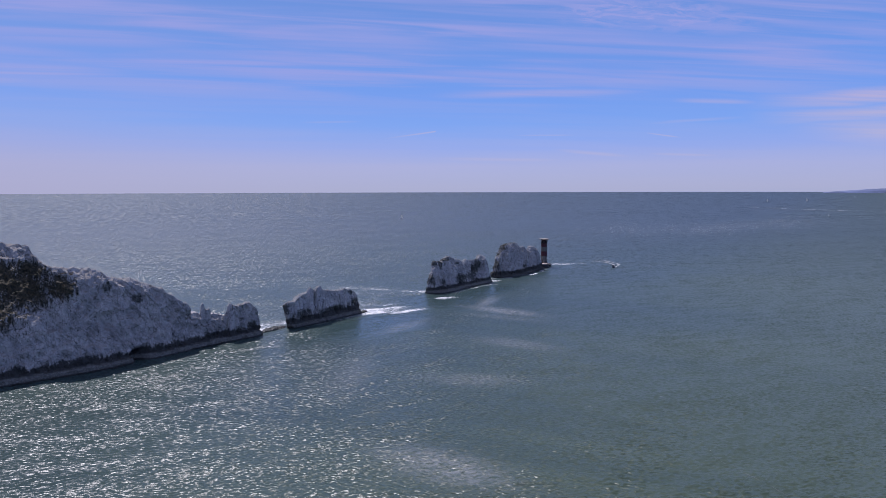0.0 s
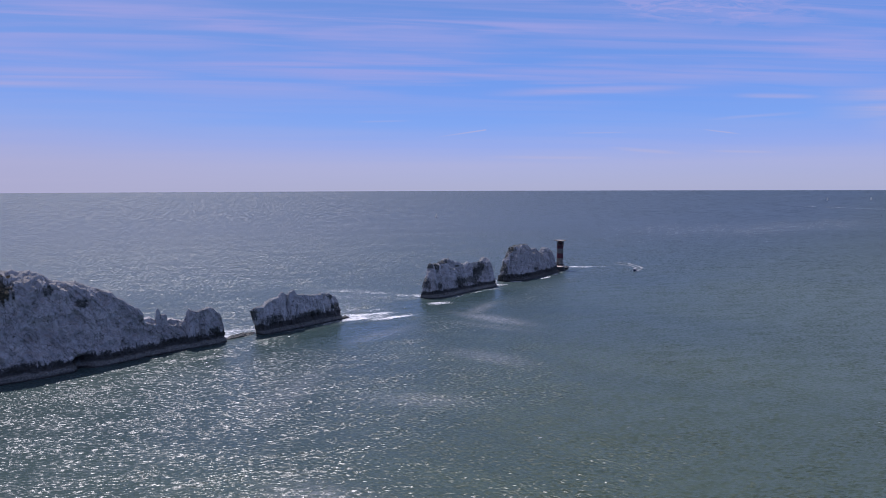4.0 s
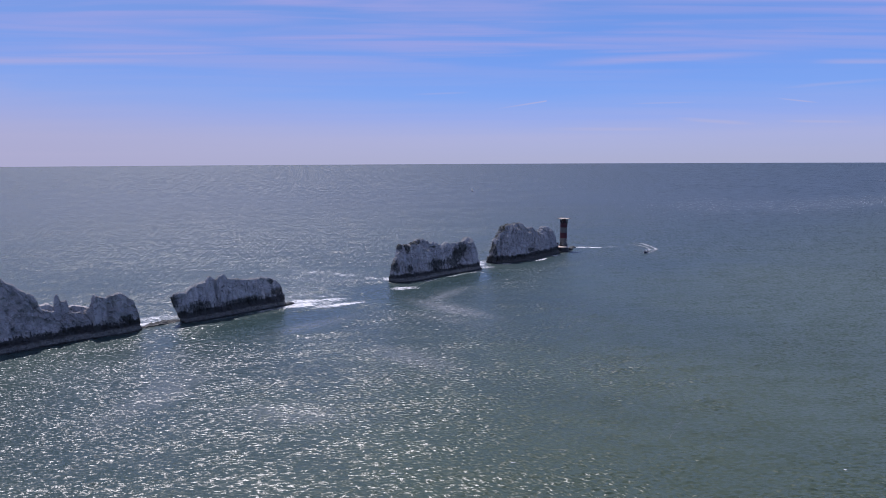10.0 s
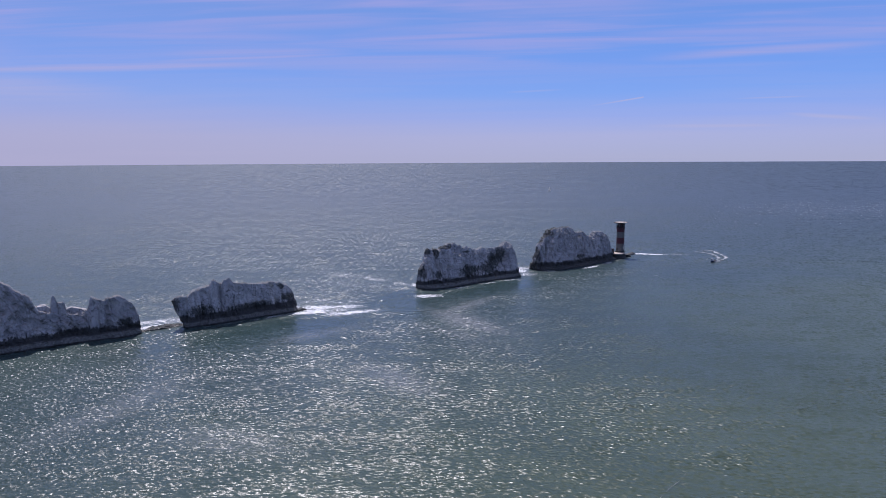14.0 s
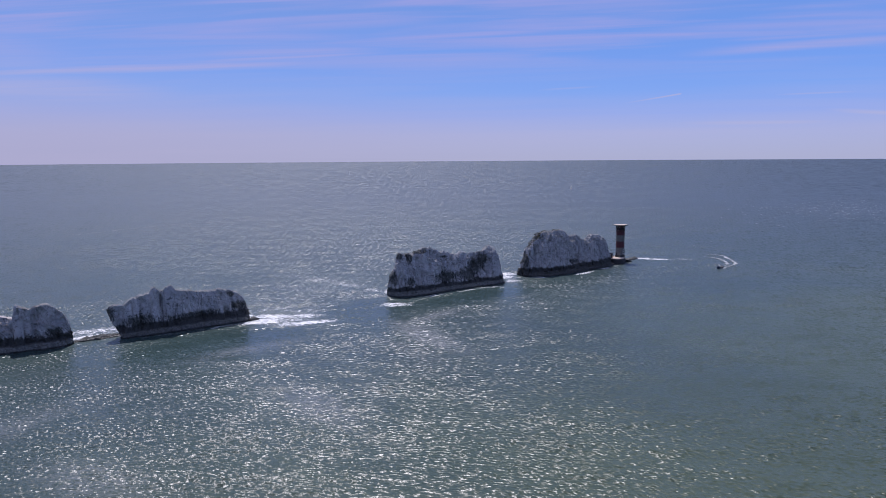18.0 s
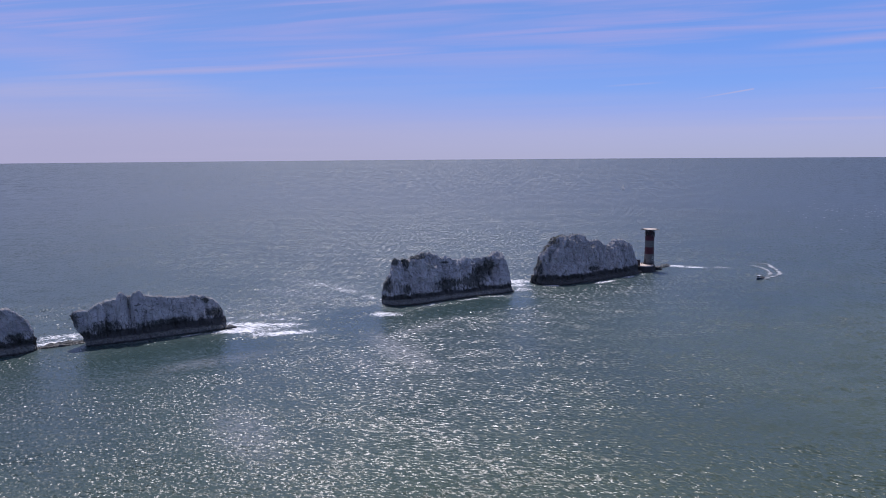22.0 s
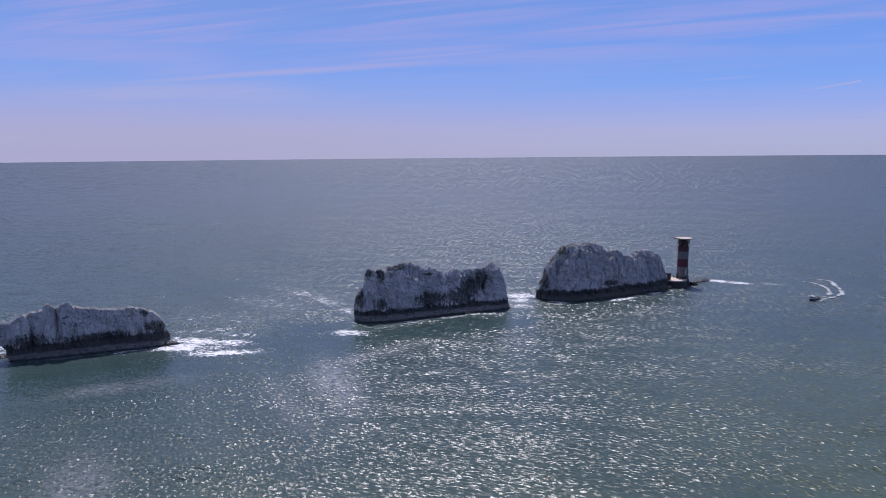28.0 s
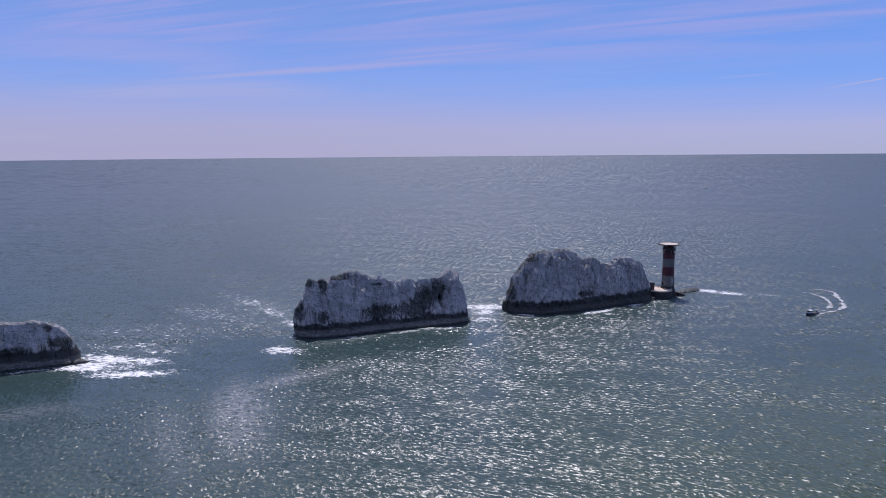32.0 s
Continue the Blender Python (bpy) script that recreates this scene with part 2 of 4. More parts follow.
    col = k.mix(k.math("MULTIPLY", k.ramp(seam, 0.0, 0.012, 0.85, 0.0), k.ramp(k.noise(q, 0.06, 3.0), 0.44, 0.56)), col, rgb(0.055, 0.056, 0.056))
    # a few long upright fissures
    line = k.math("ABSOLUTE", k.math("SUBTRACT", k.noise(k.scale(q, (0.16, 0.16, 0.018)), 1.0, 4.0, 0.6, 0.3), 0.5))
    col = k.mix(k.math("MULTIPLY", k.ramp(line, 0.0, 0.007, 0.9, 0.0), k.ramp(k.noise(q, 0.07, 2.0), 0.42, 0.58)), col, rgb(0.06, 0.06, 0.06))
    rag = k.math("ADD", k.math("MULTIPLY", k.math("SUBTRACT", drip, 0.5), 8.0), k.math("MULTIPLY", k.math("SUBTRACT", fine, 0.5), 5.0))
    rag = k.math("ADD", rag, k.math("MULTIPLY", k.math("SUBTRACT", blot, 0.5), 10.0))

    def patch(box, torn=3.4):
        s0, z0, hs, hz = box
        a = k.math("DIVIDE", k.math("SUBTRACT", s, s0), hs)
        c = k.math("DIVIDE", k.math("SUBTRACT", z, z0), hz)
        d = k.math("SQRT", k.math("ADD", k.math("MULTIPLY", a, a), k.math("MULTIPLY", c, c)))
        return k.ramp(k.math("ADD", d, k.math("MULTIPLY", k.math("SUBTRACT", k.math("ADD", k.math("MULTIPLY", drip, 1.3), k.math("MULTIPLY", fine, 0.9)), 1.1), torn)), 0.55, 1.0, 1.0, 0.0)

    level = k.ramp(k.node("ShaderNodeSeparateXYZ", None, i0=k.node("ShaderNodeNewGeometry").outputs["Normal"]).outputs[2], 0.42, 0.78)
    col = k.mix(k.math("MULTIPLY", level, k.ramp(blot, 0.30, 0.60, 0.95, 0.55)), col, k.mix(fine, rgb(*turf_or_sunlit[0]), rgb(*turf_or_sunlit[1])))
    for box in dark_patches:
        col = k.mix(k.math("MULTIPLY", patch(box, 1.7), k.ramp(stroke, 0.36, 0.52, 0.55, 0.97)), col, k.mix(k.ramp(fine, 0.42, 0.60), rgb(0.024, 0.028, 0.025), rgb(0.07, 0.075, 0.068)))
    green = k.mix(k.ramp(fine, 0.42, 0.58), rgb(0.016, 0.020, 0.015), rgb(0.085, 0.068, 0.040))
    for box in plants:
        col = k.mix(patch(box, 1.7), col, green)
    belt = k.ramp(k.math("ADD", z, k.math("MULTIPLY", rag, torn_edge)), weed - 0.7, weed + 0.9, 1.0, 0.0)
    col = k.mix(k.math("MULTIPLY", belt, 0.93), col, k.mix(k.ramp(fine, 0.4, 0.62), rgb(0.014, 0.016, 0.015), rgb(0.036, 0.037, 0.033)))
    low = k.ramp(k.math("ADD", z, k.math("ADD", k.math("MULTIPLY", fine, 1.2), k.math("MULTIPLY", blot, 1.6))), 3.9, 4.6, 1.0, 0.0)
    grey = k.mix(k.ramp(fine, 0.38, 0.62), rgb(0.075 * ledge, 0.077 * ledge, 0.07 * ledge), rgb(0.17 * ledge, 0.17 * ledge, 0.155 * ledge))
    col = k.mix(k.math("MULTIPLY", low, 0.9), col, grey)
    wet = k.ramp(k.math("ADD", z, k.math("MULTIPLY", fine, 1.5)), 1.3, 1.9, 1.0, 0.0)
    col = k.mix(wet, col, rgb(0.017, 0.017, 0.015))
    h = k.math("ADD", k.math("ADD", k.math("MULTIPLY", fine, 0.5), k.math("MULTIPLY", drip, 0.7)), k.ramp(crack, 0.0, 0.12, 0.0, 0.25))
    put(k, b, Base_Color=col, Roughness=k.ramp(wet, 0.0, 1.0, 0.92, 0.45), Normal=k.node("ShaderNodeBump", None, Strength=0.6, Distance=0.8, Height=h).outputs[0])
    return m


def water():
    m, k, b = material("sea_water")
    p = k.node("ShaderNodeNewGeometry").outputs["Position"]

    def drawn(turn, x, y, shift=(0.0, 0.0, 0.0)):
        """Positions turned, then stretched."""
        return k.scale(k.node("ShaderNodeMapping", None, Vector=p, Rotation=(0, 0, radians(turn)), Location=shift).outputs[0], (x, y, 1.0))

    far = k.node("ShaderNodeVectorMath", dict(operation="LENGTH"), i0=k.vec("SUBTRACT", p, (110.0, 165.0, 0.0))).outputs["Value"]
    foam = k.node("ShaderNodeAttribute", dict(attribute_name="foam")).outputs["Fac"]
    silt = k.node("ShaderNodeAttribute", dict(attribute_name="silt")).outputs["Fac"]
    lee = k.node("ShaderNodeAttribute", dict(attribute_name="lee")).outputs["Fac"]
    # slopes of the chop: long-crested wind waves, cross chop and ripples
    slick = k.noise(drawn(20, 0.25, 1.0), 0.012, 5.0, 0.65, 0.8)
    gust = k.noise(drawn(-24, 0.16, 1.0), 0.010, 7.0, 0.68, 0.5)
    chop = k.noise(drawn(-14, 0.38, 1.0), 1.05, 2.8, 0.62, 0.7)
    cross = k.noise(drawn(30, 0.6, 1.0, (13, 5, 0)), 0.95, 2.6, 0.62, 0.5)
    roll = k.noise(drawn(-18, 0.40, 1.0, (3, 31, 0)), 0.10, 3.0, 0.55, 0.4)
    cat = k.noise(drawn(-52, 0.42, 1.0, (17, 4, 0)), 0.030, 5.0, 0.58, 0.7)
    calm = k.math("MULTIPLY", k.math("MULTIPLY", k.ramp(gust, 0.34, 0.62, 0.66, 1.2), k.ramp(slick, 0.34, 0.6, 0.85, 1.08)), k.math("SUBTRACT", 1.0, k.math("MULTIPLY", lee, 0.72)))
    ahead = k.math("ADD", k.math("MULTIPLY", k.math("SUBTRACT", chop, 0.5), 3.2), k.math("MULTIPLY", k.math("SUBTRACT", roll, 0.5), 0.8))
    aside = k.math("MULTIPLY", k.math("SUBTRACT", cross, 0.5), 2.0)
    # farther out only wave groups can be told apart
    group = k.noise(drawn(-18, 1.0, 0.24, (11, 3, 0)), 0.40, 4.0, 0.68, 0.4)
    train = k.noise(drawn(-18, 1.0, 0.10, (5, 8, 0)), 0.15, 4.0, 0.66, 0.4)
    offing = k.ramp(far, 1000.0, 2200.0)
    group = k.math("ADD", k.math("MULTIPLY", k.math("SUBTRACT", group, 0.5), k.math("SUBTRACT", 1.0, offing)), k.math("MULTIPLY", k.math("SUBTRACT", train, 0.5), offing))
    ahead = k.math("ADD", ahead, k.math("MULTIPLY", group, k.ramp(far, 180.0, 800.0, 0.0, 3.1)))
    calm = k.math("MULTIPLY", calm, k.ramp(far, 250.0, 1100.0, 1.0, 1.2))
    calm = k.math("MULTIPLY", calm, k.ramp(cat, 0.40, 0.62, 0.78, 1.22))
    ahead, aside = k.math("MULTIPLY", ahead, calm), k.math("MULTIPLY", aside, calm)
    wind = radians(14)
    sx = k.math("SUBTRACT", k.math("MULTIPLY", aside, math.cos(wind)), k.math("MULTIPLY", ahead, math.sin(wind)))
    sy = k.math("ADD", k.math("MULTIPLY", aside, math.sin(wind)), k.math("MULTIPLY", ahead, math.cos(wind)))
    tilt = k.node("ShaderNodeCombineXYZ", None, i0=sx, i1=sy, i2=0.0).outputs[0]
    normal = k.vec("NORMALIZE", k.vec("ADD", k.node("ShaderNodeNewGeometry").outputs["Normal"], tilt))
    # foam patches and small breaking crests
    lace = k.noise(drawn(-24, 0.6, 1.0), 0.55, 7.0, 0.74, 1.2)
    f = k.ramp(k.math("ADD", k.math("MULTIPLY", foam, 0.66), k.math("MULTIPLY", k.math("SUBTRACT", lace, 0.5), 2.8)), 0.34, 0.62)
    f = k.math("MULTIPLY", f, k.ramp(foam, 0.03, 0.2))
    caps = k.noise(drawn(-26, 0.35, 1.0, (40, 9, 0)), 0.34, 3.0, 0.55)
    crowd = k.noise(p, 0.02, 3.0, 0.6)
    f = k.math("MAXIMUM", f, k.math("MULTIPLY", k.ramp(k.math("ADD", caps, k.math("MULTIPLY", crowd, 0.25)), 0.87, 0.90), 0.7))
    # body colour: green inshore, blue offshore, milky over silt
    bay = k.dot(k.vec("SUBTRACT", p, tuple(ORIGIN)), tuple(ASIDE))
    green = k.mix(k.ramp(slick, 0.35, 0.65), rgb(0.042, 0.064, 0.034), rgb(0.054, 0.078, 0.044))
    blue = k.mix(k.ramp(slick, 0.35, 0.65), rgb(0.026, 0.051, 0.049), rgb(0.033, 0.061, 0.058))
    deep = k.mix(k.ramp(k.math("ADD", bay, k.math("MULTIPLY", k.math("SUBTRACT", slick, 0.5), 200.0)), 50.0, 270.0), blue, green)
    # far water is tinted bluer with distance, for the sky it reflects
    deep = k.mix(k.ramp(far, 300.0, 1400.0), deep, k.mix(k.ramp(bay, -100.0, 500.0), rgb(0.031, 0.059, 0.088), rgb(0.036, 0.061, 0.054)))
    deep = k.mix(k.math("MULTIPLY", k.math("MULTIPLY", silt, k.math("MULTIPLY", k.ramp(lace, 0.38, 0.62), k.ramp(slick, 0.3, 0.55, 0.6, 1.0))), 1.7, clamp=True), deep, rgb(0.34, 0.34, 0.34))
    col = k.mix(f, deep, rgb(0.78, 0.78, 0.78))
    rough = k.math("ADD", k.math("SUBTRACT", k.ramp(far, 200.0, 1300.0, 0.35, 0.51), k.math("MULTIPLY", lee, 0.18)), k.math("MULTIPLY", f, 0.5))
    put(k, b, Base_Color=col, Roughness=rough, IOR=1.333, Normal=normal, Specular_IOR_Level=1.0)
    return m


SEA = water()
CHALK_HEAD = chalk("chalk_headland", ledge=1.15, dark_patches=((-70, 32, 4, 3), (-84, 40, 3, 3), (-3, 7, 5, 3)), plants=((-116, 42, 12, 13), (-111, 50, 6, 6), (-122, 48, 10, 10), (-103, 42, 6, 8), (-133, 38, 17, 19), (-160, 42, 24, 22), (-220, 55, 60, 30)), drips=0.25, bedding=0.7, tilt=-50, dip=-50, tone=0.9, turf_or_sunlit=((0.15, 0.14, 0.125), (0.32, 0.29, 0.27)))
# top faces coloured pale pink: sunshine put into the rubble's colour
RUBBLE = chalk("chalk_rubble", weed=5.5, tone=0.85, drips=0.1, bedding=0.1, turf_or_sunlit=((0.45, 0.40, 0.37), (0.70, 0.64, 0.61)))
CHALK_B = chalk("chalk_beak_stack", tone=0.98, dark_patches=((20, 13, 3, 5), (33, 8, 9, 4), (60, 7, 18, 2.5), (84, 9, 6, 3.5), (80, 16, 2.0, 1.6)), weed=6.5, drips=0.4, bedding=0.35, torn_edge=0.32)
# patches from s 225 to 260 also paint in the shade of recess and window
CHALK_C = chalk("chalk_pierced_stack", tone=1.0, ledge=1.2, dark_patches=((191, 26, 3, 4), (197.5, 24, 3, 5), (206, 27.5, 8, 1.6), (185.5, 12, 3, 6), (196, 9, 4, 3.5), (225, 9, 12, 4.6), (243, 9.0, 12, 5.2), (251.5, 13.5, 8, 6), (257.5, 18, 4.4, 6.5), (259.3, 12.3, 1.6, 2.6), (225, 22.5, 4, 1.1)), weed=5.6, drips=0.45, bedding=0.4, torn_edge=0.6)
CHALK_D = chalk("chalk_outer_stack", tone=0.93, ledge=0.5, dark_patches=((302, 14, 3, 9), (312, 29, 7, 2.5), (345, 8, 8, 2)), weed=6.3, drips=0.42, bedding=0.35, torn_edge=0.55)
REEF = chalk("reef_rock", weed=9.0)


# ---- mesh helpers ----
def mesh_object(name, verts, faces, mat, parent=None, label="", smooth=False):
    me = bpy.data.meshes.new(name)
    me.from_pydata([tuple(v) for v in verts], [], faces)
    me.materials.append(mat)
    if smooth:
        me.shade_smooth()
    ob = new(name, me)
    ob.parent = parent
    if label:
        tagged(ob, label)
    return ob


def part(name, bm, mat, parent, label=""):
    me = bpy.data.meshes.new(name)
    bmesh.ops.recalc_face_normals(bm, faces=bm.faces)
    bm.to_mesh(me)
    bm.free()
    me.materials.append(mat)
    ob = new(name, me)
    ob.parent = parent
    if label:
        tagged(ob, label)
    return ob


def thing(name, place, label, category, group="", kind="", turn=0.0):
    ob = new(name)
    ob.matrix_world = Matrix.Translation(place) @ Matrix.Rotation(turn, 4, "Z")
    return tagged(ob, label, category, group, kind)


def lathe(profile, sides=32, close=True):
    """Turned body from (radius, z) pairs."""
    bm = bmesh.new()
    rings = [[bm.verts.new((r * math.cos(2 * math.pi * i / sides), r * math.sin(2 * math.pi * i / sides), z)) for i in range(sides)] for r, z in profile]
    for a, b in zip(rings, rings[1:]):
        for i in range(sides):
            bm.faces.new((a[i], a[(i + 1) % sides], b[(i + 1) % sides], b[i]))
    if close:
        bm.faces.new(rings[0])
        bm.faces.new(rings[-1])
    return bm


def box(cx, cy, cz, lx, ly, lz, bevel=0.04):
    bm = bmesh.new()
    bmesh.ops.create_cube(bm, size=1.0, matrix=Matrix.Translation((cx, cy, cz)) @ Matrix.Diagonal((lx, ly, lz, 1)))
    if bevel:
        bmesh.ops.bevel(bm, geom=bm.edges[:], offset=bevel, segments=1, affect="EDGES")
    return bm


def bar(a, b, r=0.08, sides=6):
    """Round bar from a to b."""
    bm = bmesh.new()
    d = Vector(b) - Vector(a)
    m = Matrix.Translation((Vector(a) + Vector(b)) / 2) @ d.to_track_quat("Z", "Y").to_matrix().to_4x4()
    bmesh.ops.create_cone(bm, cap_ends=True, segments=sides, radius1=r, radius2=r, depth=d.length, matrix=m)
    return bm


def knobs(q, reach, upright=1.0):
    """Weathering of chalk: upright flutes, broken blocks and small knobs, in metres."""
    s, n, z = q
    flute = noise.fractal((s * 0.20, n * 0.20, z * 0.030 + 7), 1.0, 2.1, 4) * 1.7
    rill = -max(0.0, 0.11 - abs(noise.noise((s * 0.17 + 9 + z * 0.02, n * 0.17, z * 0.022)))) * 15.0 - max(0.0, 0.08 - abs(noise.noise((s * 0.33 + 4 - z * 0.05, n * 0.33, z * 0.05)))) * 10.0
    blocks = (noise.voronoi((s * 0.30 + z * 0.10, n * 0.30, z * 0.20))[0][0] - 0.45) * 2.9
    broken = noise.fractal((s * 0.55 + z * 0.2, n * 0.55, z * 0.42), 0.75, 2.2, 5) * 0.45
    dip = noise.fractal((s * 0.10 + z * 0.16, n * 0.2, z * 0.10 - s * 0.11), 0.8, 2.2, 5) * 1.8
    return ((flute + rill) * upright + dip * (1 - upright) + blocks + broken) * reach


def loft(name, s0, s1, sky, crest, front, back, knee, mat, parent, step=0.45, rows=64, round_at=(6.0, 6.0), lean=(0.0, 0.0), ledge=1.6, reach=1.0, label="", top=3.0, blunt=3.0, dents=(), crown=0.9, upright=1.0):
    """A chalk fin: sky, crest, front, back and knee give its height, the line of its crest, its two feet and the break of its front along s.
    dents: hollows of the front as (s, z, half length, half height, depth)."""
    S = np.arange(s0, s1 + step / 2, step)
    Z = np.interp(S, *zip(*sky))
    # the crest breaks off in blocks
    steps = np.array([round(noise.fractal((x * 0.22, 3.3, s0), 0.8, 2.1, 3) * 3.0) / 3.0 + 0.25 * noise.noise((x * 0.9, 1.1, s0)) for x in S])
    Z = Z + steps * crown * np.clip((Z - 3) / 8, 0, 1)
    C, F, B = (np.interp(S, *zip(*q)) for q in (crest, front, back))
    KN, KZ = np.interp(S, [a[0] for a in knee], [a[1] for a in knee]), np.interp(S, [a[0] for a in knee], [a[2] for a in knee])
    verts = []
    nv = rows
    for s, z, c, fr, ba, kn, kz in zip(S, Z, C, F, B, KN, KZ):
        el, er = min(1.0, (s - s0) / round_at[0]), min(1.0, (s1 - s) / round_at[1])
        w = max(0.02, (1 - (1 - el) ** blunt) ** (1 / blunt) * (1 - (1 - max(er, 0.0)) ** blunt) ** (1 / blunt))
        zt = max(z, 0.5)
        hw = top * 0.5 * (0.3 + 0.7 * min(1.0, zt / 15.0))
        fr, ba = fr - ledge, ba + ledge
        prof = [(fr + ledge, -3.0), (fr + ledge * 0.95, 0.8), (fr + ledge * 0.7, min(2.4, zt * 0.2)), (fr - 0.5, min(3.4, zt * 0.3)), (fr - 0.5, min(6.0, zt * 0.45)),
                (c + (fr - c) * kn, zt * kz), (c + hw, zt - 0.4), (c, zt), (c - hw, zt - 0.7), (ba * 0.45 + c * 0.55, zt * 0.6), (ba, min(3.0, zt * 0.3)), (ba - ledge, -3.0)]
        pn, pz = np.array([a for a, _ in prof]), np.array([a for _, a in prof])
        mid = (fr + ba) / 2
        pn = mid + (pn - mid) * w
        d = np.r_[0, np.cumsum(np.hypot(np.diff(pn), np.diff(pz)) + 1e-6)]
        # three quarters of the rows on the front and top
        k = np.r_[np.linspace(0, d[8], nv * 3 // 4, endpoint=False), np.linspace(d[8], d[-1], nv - nv * 3 // 4)]
        for n, zz in zip(np.interp(k, d, pn), np.interp(k, d, pz)):
            sl = s + lean[0] * math.exp(-(s - s0) / 9.0) * (1 - min(zz / 16.0, 1.0)) + lean[1] * math.exp(-(s1 - s) / 7.0) * (1 - min(zz / 16.0, 1.0))
            verts.append((sl, n, zz))
    rowsn = len(S)
    V = np.array(verts).reshape(rowsn, nv, 3)
    ds, dv = np.gradient(V, axis=0), np.gradient(V, axis=1)
    N = np.cross(ds, dv)
    N /= np.linalg.norm(N, axis=2, keepdims=True) + 1e-9
    centre = np.stack([S, (F + B) / 2, Z * 0.4], 1)[:, None, :]
    if ((V - centre) * N).sum() < 0:
        N = -N
    flat = V.reshape(-1, 3)
    push = np.array([knobs(q, reach, upright) * min(1.0, 0.30 + max(0.0, q[2]) / 7.0) for q in flat])
    push *= np.clip((np.repeat(Z, nv) - flat[:, 2]) / 2.5, 0.6, 1.0)
    front_side = (np.arange(nv) < nv * 0.70)[None, :].repeat(rowsn, 0).ravel()
    flat = flat + N.reshape(-1, 3) * push[:, None]
    for a, c, ha, hc, depth in dents:
        e = ((flat[:, 0] - a) / ha) ** 2 + ((flat[:, 2] - c) / hc) ** 2
        flat[:, 1] -= np.where(front_side, depth * np.exp(-e ** 1.5), 0.0)
    pts = [at(*q) for q in flat]
    faces = [(i * nv + j, i * nv + j + 1, (i + 1) * nv + j + 1, (i + 1) * nv + j) for i in range(rowsn - 1) for j in range(nv - 1)]
    faces += [tuple(range(nv)), tuple(reversed(range((rowsn - 1) * nv, rowsn * nv)))]
    base = parent.matrix_world.translation if parent else Vector()
    return mesh_object(name, [p - base for p in pts], faces, mat, parent, label)


def shelf(parent, mat, s0, s1, front, wide=4.0, high=2.5):
    """Wave-cut ledge along the foot of a cliff."""
    return loft("wave_cut_ledge", s0, s1, sky=((s0, high * 0.7), ((s0 + s1) / 2, high), (s1, high * 0.7)), crest=[(a, c - wide * 0.6) for a, c in front], front=list(front), back=[(a, c - wide) for a, c in front],
                knee=((s0, 0.7, 0.8), (s1, 0.7, 0.8)), mat=mat, parent=parent, step=0.6, rows=26, round_at=(3, 3), ledge=0.3, reach=0.35, top=2.2, label="low grey wave-cut rock ledge")


# ---- the sea ----
def spread(lo, hi, step, ends):
    """Even steps between lo and hi, growing ones outside."""
    a = list(np.arange(lo, hi, step))
    g, x = step, a[-1]
    while x < ends[1]:
        g *= 1.07
        x += g
        a.append(min(x, ends[1]))
    g, x = step, a[0]
    while x > ends[0]:
        g *= 1.07
        x -= g
        a.insert(0, max(x, ends[0]))
    return np.array(a)


# foam: (s, n, half length, half width, turn in degrees, strength)
FOAM = (
    (89, 6.5, 9, 4, 15, 1.0),     (96, 8, 12, 8, 30, 1.0), (112, 25, 20, 4.5, 18, 1.0), (104, 1, 20, 6, 38, 0.95), (118, 10, 12, 5, 35, 0.9), (108, 14, 14, 5, 20, 0.7), (108, -18, 18, 6, 10, 0.5), (122, -4, 16, 6, 25, 0.5), (72, 4.5, 20, 2.0, 2, 0.6), (48, 3, 16, 1.6, 4, 0.4),
    (10, -17, 14, 6, 0, 0.95), (16, -27, 20, 8, 10, 0.7), (30, -22, 14, 7, 0, 0.6), (191, -16, 9, 7, 60, 0.8), (185, -28, 12, 5, 75, 0.6), (179, -58, 24, 6, 75, 0.6), (171, -86, 16, 8, 70, 0.55), (174, 18, 11, 6, 35, 0.85), (206, 11, 12, 2.6, 0, 0.6), (236, 11.5, 15, 2.6, 0, 0.62), (256, 14, 10, 2.6, 5, 0.7),
    (281, 6, 9, 5, 20, 0.7), (288, -8, 9, 8, 30, 0.85), (294, -18, 14, 8, 20, 0.95), (306, 7, 8, 3, 50, 0.8), (347, 17, 12, 3.0, -3, 0.9), (374, 13.5, 8, 3.0, -10, 0.85), (392, 11.5, 8, 1.8, -5, 0.4),
    (441, 1, 11, 5.5, 50, 0.95), (449, 13, 11, 5, 52, 0.9), (466, 25, 11, 3.0, 45, 0.62), (454, 14, 9, 4.0, 45, 0.4), (449, 70, 6, 3.0, 10, 0.85), (150, -60, 60, 16, 60, 0.34), (172, -78, 60, 18, 70, 0.32), (120, -40, 50, 18, 30, 0.30),
)
# pale slicks of silt and spent foam
SILT = ((150, 84, 30, 9, 93, 0.52), (66, 136, 24, 9, 88, 0.26), (-8, 150, 22, 9, 60, 0.20), (71, 54, 27, 7, 0, 0.22), (-32, 96, 32, 9, -32, 0.20), (-93, 189, 24, 11, 88, 0.30), (176, 56, 23, 6, -15, 0.40), (129, 98, 30, 7, 85, 0.16))

# calmer water in the lee of the stacks
LEE = ((58, 36, 50, 30, 0, 0.8), (225, 28, 56, 20, 0, 0.85), (160, 26, 44, 42, 0, 0.6), (345, 24, 50, 12, 0, 0.5))


